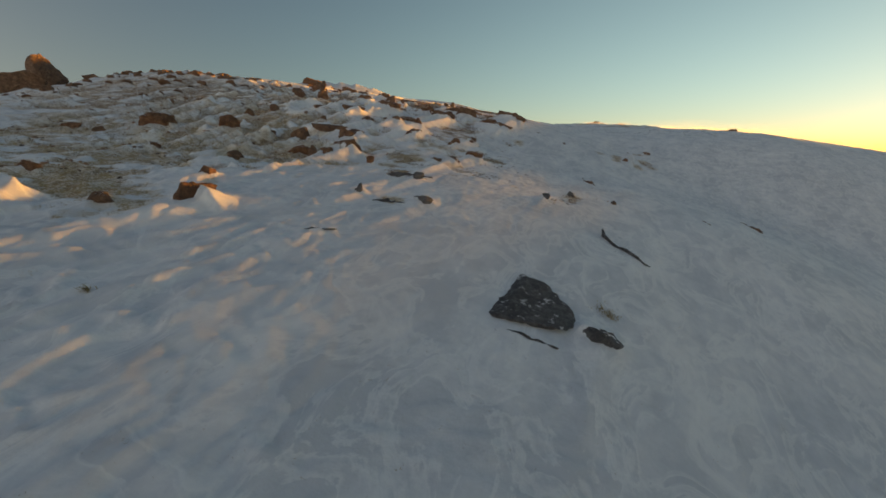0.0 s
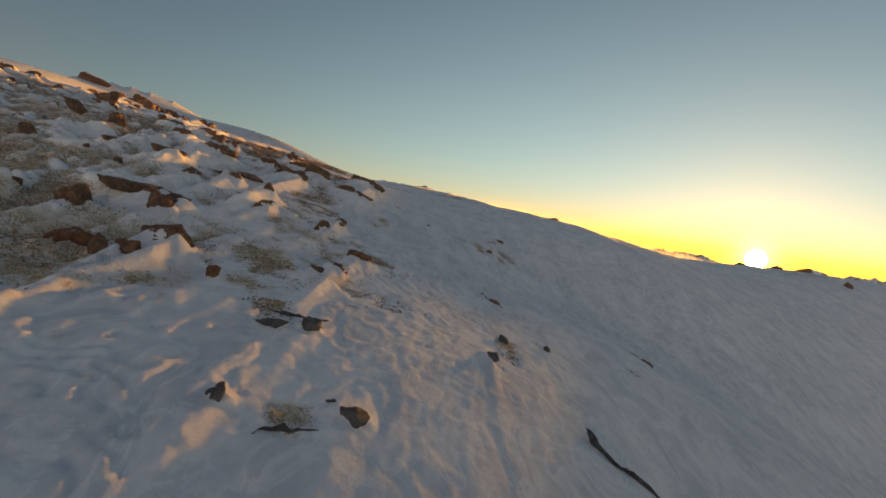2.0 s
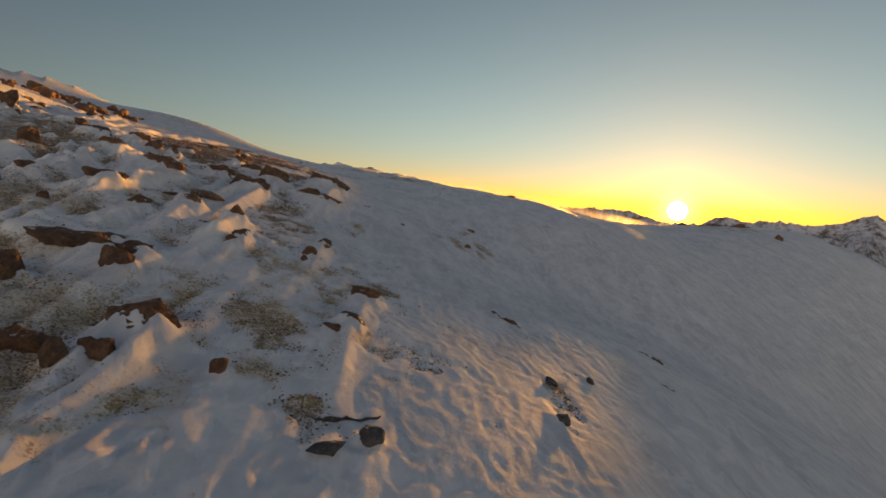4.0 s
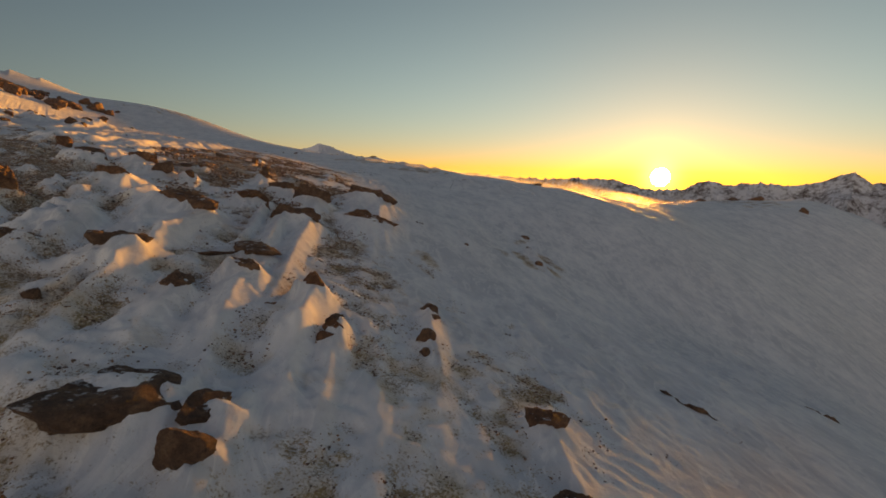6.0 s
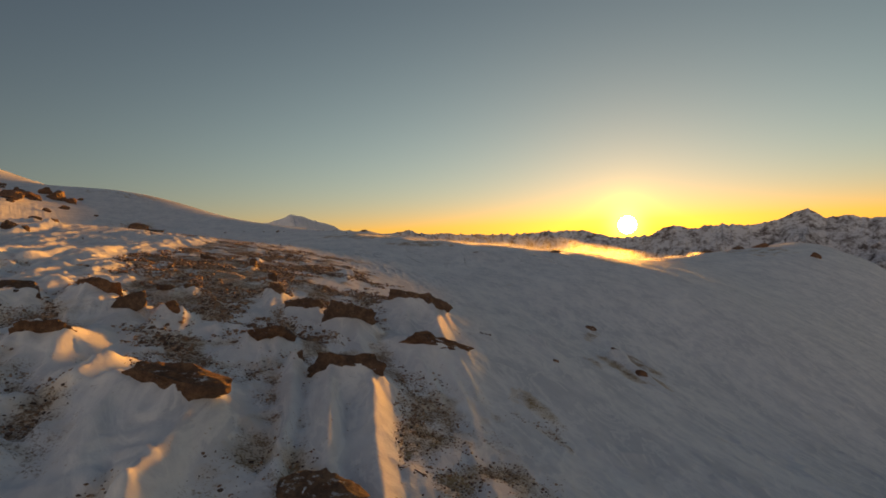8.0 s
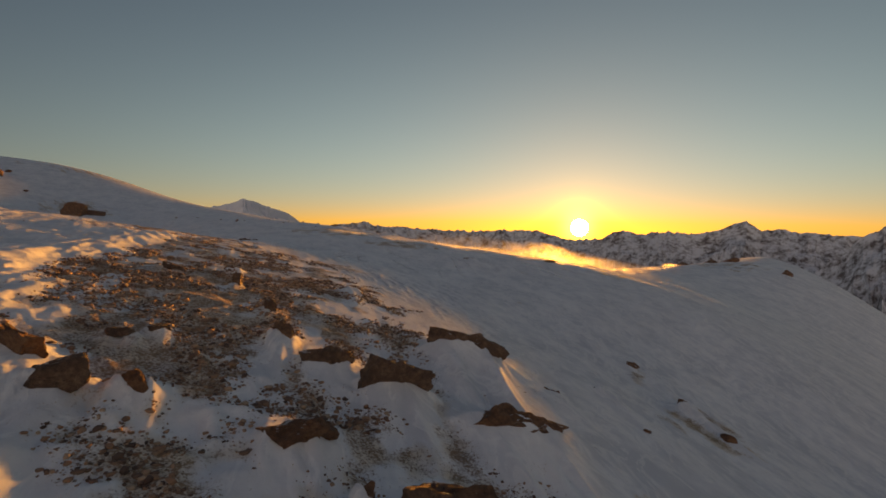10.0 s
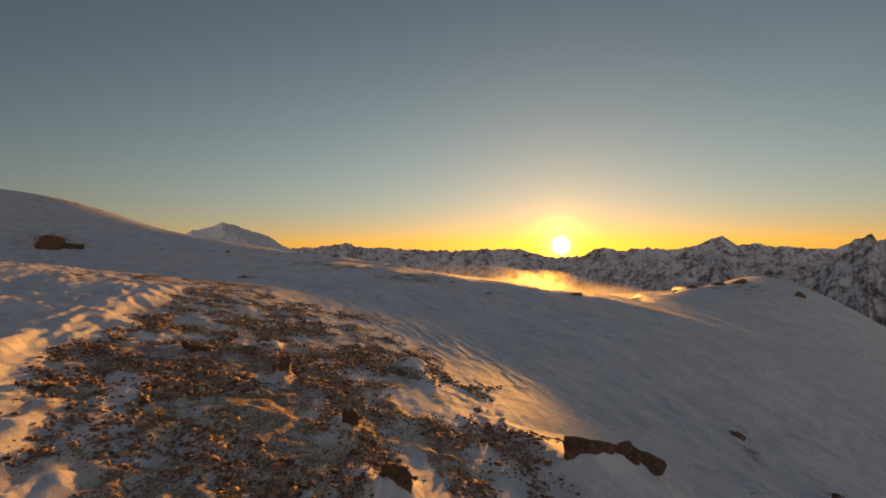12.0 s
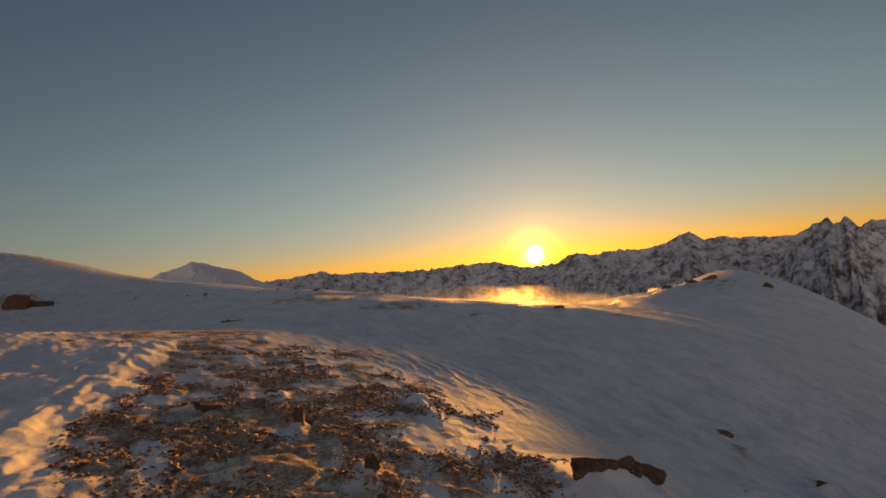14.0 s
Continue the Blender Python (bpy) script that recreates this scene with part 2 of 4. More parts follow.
ROCKS.append(('slab', -14.19, 97.64, 4.13, 1.24, 8))
ROCKS.append(('boulder', -15.41, 27.84, 0.79, 0.39, 28))
ROCKS.append(('slab', -2.85, 5.76, 0.47, 0.28, 20))
ROCKS.append(('boulder', -3.19, 7.12, 0.30, 0.18, 19))
ROCKS.append(('boulder', -3.71, 5.58, 0.31, 0.15, 29))
ROCKS.append(('slab', -4.52, 5.60, 0.28, 0.16, 35))
ROCKS.append(('boulder', -5.27, 6.96, 0.36, 0.21, 34))
ROCKS.append(('boulder', -3.28, 8.76, 0.31, 0.20, 16))
ROCKS.append(('boulder', -2.51, 9.88, 0.29, 0.17, 10))
ROCKS.append(('boulder', -1.18, 6.88, 0.13, 0.06, 4))
ROCKS.append(('slab', -1.33, 13.73, 0.38, 0.13, 2))
ROCKS.append(('slab', -1.49, 11.76, 0.45, 0.16, 4))
ROCKS.append(('boulder', -7.65, 12.16, 0.44, 0.20, 30))
ROCKS.append(('boulder', -6.92, 11.74, 0.31, 0.17, 28))
ROCKS.append(('edge', -0.36, 8.36, 0.60, 0.07, -8))
ROCKS.append(('edge', -0.78, 6.58, 0.43, 0.07, 0))
ROCKS.append(('edge', -0.36, 6.84, 0.26, 0.08, -24))
ROCKS.append(('boulder', 3.30, 9.03, 0.14, 0.08, -25))
ROCKS.append(('edge', -1.49, 5.26, 0.33, 0.03, 13))
ROCKS.append(('boulder', -3.77, 24.16, 0.44, 0.61, 6))
ROCKS.append(('boulder', -1.11, 9.19, 0.16, 0.16, -6))
ROCKS.append(('boulder', -1.17, 6.83, 0.11, 0.13, -11))
ROCKS.append(('slab', -0.35, 6.71, 0.23, 0.10, -47))
ROCKS.append(('slab', -0.68, 8.03, 0.26, 0.09, -14))
ROCKS.append(('slab', -0.36, 8.05, 0.21, 0.10, -29))
ROCKS.append(('boulder', 2.45, 8.92, 0.17, 0.10, -41))
ROCKS.append(('slab', 1.74, 8.12, 0.16, 0.11, -41))
ROCKS.append(('edge', 5.13, 9.00, 0.24, 0.04, -79))
ROCKS.append(('boulder', 44.42, 22.86, 0.80, 0.52, -68))
ROCKS.append(('boulder', -2.61, 11.18, 0.47, 0.44, 3))
ROCKS.append(('boulder', -1.69, 11.34, 0.37, 0.33, -8))
ROCKS.append(('slab', -1.61, 9.89, 0.64, 0.23, -13))
ROCKS.append(('boulder', -2.36, 9.80, 0.40, 0.19, 0))
ROCKS.append(('boulder', -2.16, 9.49, 0.22, 0.23, -4))
ROCKS.append(('ledge', -1.88, 9.46, 0.38, 0.16, -40))
ROCKS.append(('boulder', -2.80, 16.54, 0.39, 0.39, 3))
ROCKS.append(('slab', -2.61, 14.85, 0.45, 0.12, 2))
ROCKS.append(('boulder', 0.67, 12.27, 0.16, 0.12, -28))
ROCKS.append(('slab', 1.26, 13.02, 0.22, 0.08, -29))
ROCKS.append(('boulder', -0.25, 12.59, 0.24, 0.15, -19))
ROCKS.append(('boulder', -2.44, 13.69, 0.16, 0.12, 1))
ROCKS.append(('boulder', -2.97, 14.21, 0.17, 0.12, 5))
ROCKS.append(('slab', 1.06, 10.98, 0.39, 0.13, -38))
ROCKS.append(('slab', 0.45, 10.14, 0.35, 0.11, -48))
ROCKS.append(('slab', 0.12, 9.93, 0.20, 0.06, -37))
ROCKS.append(('edge', 3.56, 11.01, 0.66, 0.12, -81))
ROCKS.append(('ledge', -1.76, 14.50, 0.61, 0.18, 2))
ROCKS.append(('edge', -1.01, 14.73, 1.19, 0.06, -12))
ROCKS.append(('ledge', -0.60, 14.05, 0.54, 0.22, -42))
ROCKS.append(('edge', -0.68, 13.40, 0.49, 0.10, -14))
ROCKS.append(('tri', -0.07, 13.47, 0.43, 0.24, -27))
ROCKS.append(('slab', -0.05, 12.82, 0.21, 0.11, -32))
ROCKS.append(('ledge', -0.16, 12.63, 0.24, 0.13, -32))
ROCKS.append(('slab', 1.35, 13.17, 0.25, 0.13, -45))
ROCKS.append(('boulder', 0.84, 12.52, 0.22, 0.21, -46))
ROCKS.append(('ledge', -0.82, 16.29, 1.03, 0.26, -31))
ROCKS.append(('ledge', 0.53, 17.68, 0.68, 0.21, -17))
ROCKS.append(('ledge', -0.90, 19.23, 0.65, 0.27, -34))
ROCKS.append(('ledge', -1.51, 17.79, 0.53, 0.24, -22))
ROCKS.append(('slab', -1.73, 19.23, 0.48, 0.15, -1))
ROCKS.append(('boulder', -2.04, 20.52, 0.33, 0.27, 1))
ROCKS.append(('boulder', -1.84, 26.83, 0.38, 0.26, 0))
ROCKS.append(('ledge', 0.99, 16.57, 0.84, 0.33, -20))
ROCKS.append(('ledge', 2.84, 17.42, 1.18, 0.26, -30))
ROCKS.append(('ledge', 3.70, 18.93, 1.08, 0.40, -22))
ROCKS.append(('ledge', 1.97, 18.33, 0.77, 0.34, -44))
ROCKS.append(('edge', 0.63, 15.06, 0.35, 0.05, -31))
ROCKS.append(('slab', -0.27, 18.60, 0.33, 0.18, -37))
ROCKS.append(('slab', 0.56, 16.91, 0.18, 0.26, -25))
ROCKS.append(('slab', -0.21, 14.79, 0.55, 0.09, -25))
ROCKS.append(('boulder', 1.74, 20.59, 0.18, 0.19, -28))
ROCKS.append(('slab', 1.38, 19.53, 0.32, 0.21, -55))
ROCKS.append(('boulder', 1.94, 22.10, 0.18, 0.20, -24))
ROCKS.append(('slab', 4.15, 22.28, 0.42, 0.10, -36))
ROCKS.append(('slab', 7.70, 17.41, 0.44, 0.22, -75))
ROCKS.append(('boulder', 7.17, 16.68, 0.30, 0.16, -79))
ROCKS.append(('boulder', 5.15, 17.07, 0.11, 0.05, -72))
ROCKS.append(('slab', 5.87, 18.04, 0.33, 0.07, -77))
ROCKS.append(('edge', 4.57, 18.06, 0.36, 0.06, -77))
ROCKS.append(('slab', -0.09, 19.71, 0.28, 0.08, -13))
ROCKS.append(('slab', 0.20, 19.76, 0.23, 0.08, -16))
ROCKS.append(('boulder', 1.42, 23.31, 0.44, 0.12, -24))
ROCKS.append(('slab', 2.41, 23.41, 0.29, 0.11, -30))
ROCKS.append(('boulder', 9.14, 19.11, 0.37, 0.11, -77))
ROCKS.append(('slab', 15.03, 28.97, 0.74, 0.16, -53))
ROCKS.append(('boulder', 16.74, 42.40, 0.96, 0.31, -35))
ROCKS.append(('boulder', 5.95, 61.34, 1.94, 1.09, -9))
ROCKS.append(('slab', 7.05, 61.45, 1.59, 0.56, -11))
ROCKS.append(('edge', 8.67, 37.16, 0.94, 0.14, -26))
ROCKS.append(('boulder', 47.22, 27.54, 1.49, 0.45, -77))
ROCKS.append(('boulder', 44.76, 28.33, 1.16, 0.39, -76))
ROCKS.append(('boulder', 41.13, 29.37, 1.01, 0.37, -73))
ROCKS.append(('boulder', 18.36, 27.14, 0.54, 0.17, -62))
ROCKS.append(('ledge', 1.62, 18.92, 0.66, 0.2, -25))
ROCKS.append(('edge', 1.27, 19.55, 0.5, 0.1, 50))
ROCKS.append(('boulder', -0.72, 18.72, 0.42, 0.3, -10))

scatter_rng = random.Random(77)
STONES = []
while len(STONES) < 210:
    sx, sy = scatter_rng.uniform(-15, 1.5), scatter_rng.uniform(9.5, 38)
    if sx > -2.2 and sy < 20 or sx > -3.2:
        continue
    if all((sx - r[1]) ** 2 + (sy - r[2]) ** 2 > (0.45 + 0.4 * r[3]) ** 2 for r in ROCKS + STONES):
        sw = scatter_rng.uniform(0.14, 0.38) * (1 + max(0, sy - 14) * 0.045)
        STONES.append(("stone", sx, sy, sw, sw * scatter_rng.uniform(0.4, 0.7), scatter_rng.uniform(-40, 40)))

for k in range(26):  # stones along the far shoulder
    u = scatter_rng.random()
    sx, sy = 12 + 8 * u + scatter_rng.gauss(0, 1.0), 58 - 22 * u + scatter_rng.gauss(0, 2.0)
    sw = scatter_rng.uniform(0.12, 0.3)
    STONES.append(("stone", sx, sy, sw, sw * scatter_rng.uniform(0.35, 0.6), scatter_rng.uniform(-40, 40)))
for k in range(45):  # rubble below the shoulder
    sx, sy = scatter_rng.gauss(-5.0, 2.2), scatter_rng.gauss(33.0, 4.0)
    sw = scatter_rng.uniform(0.15, 0.5)
    STONES.append(("stone", sx, sy, sw, sw * scatter_rng.uniform(0.4, 0.65), scatter_rng.uniform(-40, 40)))
for k in range(40):  # and far up on the skyline
    sx, sy = scatter_rng.uniform(-9.0, 5.0), scatter_rng.uniform(66.0, 90.0)
    sw = scatter_rng.uniform(0.4, 1.1)
    STONES.append(("stone", sx, sy, sw, sw * scatter_rng.uniform(0.4, 0.6), scatter_rng.uniform(-40, 40)))
for k in range(24):  # broken outcrop on the upper slope
    sx, sy, sw = scatter_rng.uniform(-7.0, 1.5), scatter_rng.uniform(70.0, 84.0), scatter_rng.uniform(0.9, 2.2)
    ROCKS.append((scatter_rng.choice(("ledge", "slab", "boulder")), sx, sy, sw, sw * scatter_rng.uniform(0.3, 0.5), scatter_rng.uniform(-35, 10)))


def drift_heights(xs, ys):
    """Snow tails in the lee of the rocks, on the grid of xs and ys. Returns the heights and how far they cover the ground."""
    add, cover = np.zeros((len(ys), len(xs))), np.zeros((len(ys), len(xs)))
    rng = random.Random(5)
    for kind, x, y, w, h, turn in ROCKS + STONES:
        if kind in ("ledge", "slab", "tri"):
            top = 0.05 + h * rng.uniform(0.74, 0.9)
        elif kind == "stone":
            top = 0.10 + h * rng.uniform(0.5, 0.75)
        elif kind == "boulder":
            top = h * rng.uniform(0.4, 0.6)
        else:
            top = 0.04 if kind == "edge" else 0.001
        top = min(top, 0.42) if h < 0.8 else 0.12
        reach = min(max(top, 0.08) * rng.uniform(8.0, 13.0), 4.0) + 0.3
        if y > 17.2 and x < 2.6:
            reach, top = reach * 0.4, top * 0.75
        if y < 9.5 and x > -3:
            top *= 0.35
        half = w * rng.uniform(0.44, 0.52)
        i0, i1 = np.searchsorted(xs, (x - reach - w, x + w + 0.6))
        j0, j1 = np.searchsorted(ys, (y - reach - w, y + w + 0.6))
        if i1 - i0 < 3 or j1 - j0 < 3:
            continue
        gx, gy = np.meshgrid(xs[i0:i1], ys[j0:j1])
        cell = max((xs[i1 - 1] - xs[i0]) / (i1 - i0), (ys[j1 - 1] - ys[j0]) / (j1 - j0))
        down = -((gx - x) * WX + (gy - y) * WY)
        side = (gx - x) * WY - (gy - y) * WX
        side = side + 0.03 * w * np.sin(down * 2.1 + x * 5) + (value_noise(down / 1.2, side / 0.5 + x * 7, 61) - 0.5) * 0.07
        body = np.zeros_like(side)
        ridges = 1 if w < 0.55 else 2 if w < 1.1 else 3
        for k in range(ridges):  # wedges of snow with a sharp crest and a steep side towards the sun
            mid = half * ((2 * k + 1) / ridges - 1) + 0.12 * half * rng.uniform(-1, 1)
            span = reach * (1.0 if k == ridges // 2 else rng.uniform(0.5, 0.85))
            u = np.clip(down / span, 0, 1)
            wide = np.maximum((1.25 * half / ridges + 0.05) * (1 - 0.62 * u), 2.2 * cell)
            off = (side - mid * (1 - 0.35 * u)) / wide
            roof = np.where(off > 0, np.clip(1 - 0.95 * off, 0, 1) ** 1.15, np.clip(1 + 0.62 * off, 0, 1) ** 1.5)
            body = np.maximum(body, top * rng.uniform(0.82, 1.0) * (1 - u) ** 1.15 * np.clip((down + 0.4 * w) / (0.3 * w), 0, 1) * roof)
        if kind in ("ledge", "slab", "tri") and h < 0.8:  # snow filled in close behind the rock, up to its rim
            lee = top * np.exp(-(side / (0.52 * w)) ** 6) * np.clip((down + 0.3 * w) / (0.25 * w), 0, 1) * np.clip(1 - down / (0.9 * w + 0.2), 0, 1) ** 1.3
            body = np.maximum(body, 0.93 * lee)
        if kind in ("ledge", "slab", "tri", "boulder") and h < 0.8:  # snow banked against the windward side
            bank = h * (0.72 if kind != "boulder" else 0.4) * np.exp(-(side / (0.62 * w)) ** 4) * np.clip(1 + np.minimum(down, 0) / (0.9 * w + 0.15), 0, 1) ** 1.4
            body = np.maximum(body, bank * np.clip(1 - down / (0.22 * w), 0, 1) ** 2)
        body = body * (0.9 + 0.2 * value_noise(down / 0.7, side / 0.14, 62))
        add[j0:j1, i0:i1] = np.maximum(add[j0:j1, i0:i1], body)
        cover[j0:j1, i0:i1] = np.maximum(cover[j0:j1, i0:i1], np.clip(body / 0.10, 0, 1))
    return add, cover


def scour(x, y):
    """The wind hollows out the ground between the rocks."""
    m = np.exp(-(((x - 0.3) / 3.6) ** 4 + ((y - 14.5) / 6.2) ** 4))
    return 0.11 * m


def snow_relief(x, y):
    """Sastrugi and ripples that the wind has cut into the crust."""
    a, b = along_across(x, y)
    b = b + 0.5 * (fbm(a / 3.0, b / 3.0, 2, 3) - 0.5)
    big = (fbm(a / 6.0, b / 2.4, 3, 7) - 0.5) * 0.2
    broken = np.clip((3.0 - x) / 5, 0.15, 1)  # the crust is more broken towards the rocks
    quiet = 1 - 0.75 * np.clip((x + 1.6) / 0.8, 0, 1) * np.clip((11.5 - y) / 1.5, 0, 1)  # smoother on the lower slope
    broken = broken * np.clip((y - 4.5) / 6, 0.35, 1) * quiet
    calm = 1 - 0.8 * np.exp(-(((x - 3.6) / 2.6) ** 4 + ((y - 20.5) / 5.5) ** 4))
    left = np.clip((1.8 - x) / 3, 0, 1) * np.clip((y - 8) / 4, 0, 1)
    cut = ridged(a / 1.7, b / 0.5, 3, 11) ** 2 * (0.08 + 0.05 * left) * broken
    cut = cut + left * np.clip(fbm(a / 2.6, b / 0.5, 3, 17) - 0.5, 0, 1) * 0.32
    fine = ridged(a / 0.75, b / 0.24, 2, 21) ** 3 * 0.06 * quiet * (0.25 + 1.2 * fbm(a / 2.2, b / 1.2, 2, 25))
    q = fbm(a / 1.5, b / 0.7, 4, 29) * 9
    q = q - np.floor(q)
    layer = np.minimum(q / 0.14, (1 - q) / 0.86) * 0.026 * np.clip(1.2 - np.hypot(x, y - 8) / 22, 0.2, 1)  # wind-cut edges of crust layers
    return big * calm + layer * calm * (0.35 + 0.65 * quiet) + calm * (cut * (0.3 + 1.1 * fbm(a / 4, b / 4, 2, 13)) + fine) * np.clip((x + 10) / 4, 0, 1) - 0.05


def snow_bank(x, y):
    """A bank of wind-packed snow that ends in a low scarp along the upper gravel field: its height and cover."""
    d = x - np.interp(y, [22.45, 22.97, 24.5, 26.28, 27.87], [-0.5, -0.18, 0.58, 1.74, 2.73])
    d = d + 0.9 * (fbm(x / 1.3, y / 1.3, 4, 151) - 0.5)
    ends = np.clip((y - 21.6) / 1.2, 0, 1) * np.clip((29.5 - y) / 2.0, 0, 1)
    body = np.clip(0.5 - d / 0.5, 0, 1) * np.clip(1 + d / 3.0, 0, 1) * ends
    ripple = 0.045 * ridged(x / 0.6, y / 0.45, 3, 157) ** 2
    return (0.13 + ripple) * body, np.clip(body * 2.0, 0, 1)


def stretched(lo, hi, step, grow_lo, grow_hi, far):
    mid = list(np.arange(lo, hi, step))
    up, s = [], step
    while (up[-1] if up else hi) < far:
        s *= grow_hi
        up.append((up[-1] if up else hi) + s)
    dn, s = [], step
    while (dn[-1] if dn else lo) > -far:
        s *= grow_lo
        dn.append((dn[-1] if dn else lo) - s)
    return np.array(dn[::-1] + mid + up)


GX = stretched(-6.0, 8.5, 0.036, 1.04, 1.03, 4600)
GY = stretched(2.0, 25.0, 0.036, 1.06, 1.03, 4600)


def build_ground():
    x, y = np.meshgrid(GX, GY)
    z = base_height(x, y) - scour(x, y)
    near = np.clip(1.75 - np.hypot(x - 8, y - 18) / 36, 0, 1)
    add, cover = drift_heights(GX, GY)
    bank, banked = snow_bank(x, y)
    hill = np.clip((-1.6 - x) / 0.8, 0, 1) * (y < 30)  # the hillside keeps less snow
    bare = np.clip(bare_cover(x, y) * (1 + 0.6 * hill), 0, 1) * (1 - (0.85 - 0.5 * hill) * cover) * (1 - banked)
    rough = ((fbm(x / 0.3, y / 0.3, 3, 71) - 0.5) * 0.06 + (fbm(x / 0.11, y / 0.11, 2, 73) - 0.5) * 0.05) * (y < 30)
    z = z + near * (snow_relief(x, y) * (1 - 0.75 * bare) + np.maximum(add, bank) - 0.03 * bare + rough * bare)
    far = np.clip((np.hypot(x, y) - 150) / 400, 0, 1)
    z = z + far * (ridged(x / 700, y / 700, 5, 90) - 0.5) * 160
    ny, nx = x.shape
    me = bpy.data.meshes.new("ground")
    me.vertices.add(nx * ny)
    me.vertices.foreach_set("co", np.stack([x, y, z], -1).astype(np.float32).ravel())
    q = np.arange(nx * ny).reshape(ny, nx)
    faces = np.stack([q[:-1, :-1], q[:-1, 1:], q[1:, 1:], q[1:, :-1]], -1).reshape(-1, 4)
    me.loops.add(faces.size)
    me.loops.foreach_set("vertex_index", faces.ravel().astype(np.int32))
    me.polygons.add(len(faces))
    me.polygons.foreach_set("loop_start", np.arange(0, faces.size, 4, dtype=np.int32))
    me.polygons.foreach_set("use_smooth", np.ones(len(faces), bool))
    at = me.attributes.new("bare", "FLOAT", "POINT")
    at.data.foreach_set("value", bare.astype(np.float32).ravel())
    me.update()
    me.validate()
    ob = new("ground", me)
    return tagged(ob, "wind-blown snow slope with scoured patches of brown gravel and moss", "snow slope", kind="structure"), z, bare


# ---- materials ----
def material(name):
    m = bpy.data.materials.new(name)
    m.use_nodes = True
    t = m.node_tree
    return m, t, t.nodes["Principled BSDF"]


def node(t, kind, **inputs):
    n = t.nodes.new(kind)
    for key, value in inputs.items():
        n.inputs[key.replace("_", " ")].default_value = value
    return n


def tex_noise(t, scale, detail=4.0, rough=0.55, coords=None):
    n = node(t, "ShaderNodeTexNoise", Scale=scale, Detail=detail, Roughness=rough)
    if coords is not None:
        t.links.new(coords, n.inputs["Vector"])
    return n.outputs["Fac"]


def ramp(t, fac, stops):
    n = t.nodes.new("ShaderNodeValToRGB")
    e = n.color_ramp.elements
    while len(e) < len(stops):
        e.new(0.5)
    for el, (p, col) in zip(e, stops):
        el.position, el.color = p, (*col, 1) if len(col) == 3 else col
    t.links.new(fac, n.inputs[0])
    return n.outputs[0]


def mix(t, fac, a, b):
    n = t.nodes.new("ShaderNodeMix")
    n.data_type = "RGBA"
    for sock, value in ((n.inputs[0], fac), (n.inputs[6], a), (n.inputs[7], b)):
        if hasattr(value, "links"):
            t.links.new(value, sock)
        else:
            sock.default_value = value if not isinstance(value, tuple) else (*value, 1)
    return n.outputs[2]


def calc(t, op, a, b=0.0):
    n = t.nodes.new("ShaderNodeMath")
    n.operation = op
    for sock, value in ((n.inputs[0], a), (n.inputs[1], b)):
        if hasattr(value, "links"):
            t.links.new(value, sock)
        else:
            sock.default_value = value
    return n.outputs[0]


def bump(t, bsdf, height, strength, distance):
    n = node(t, "ShaderNodeBump", Strength=strength, Distance=distance)
    t.links.new(height, n.inputs["Height"])
    t.links.new(n.outputs[0], bsdf.inputs["Normal"])


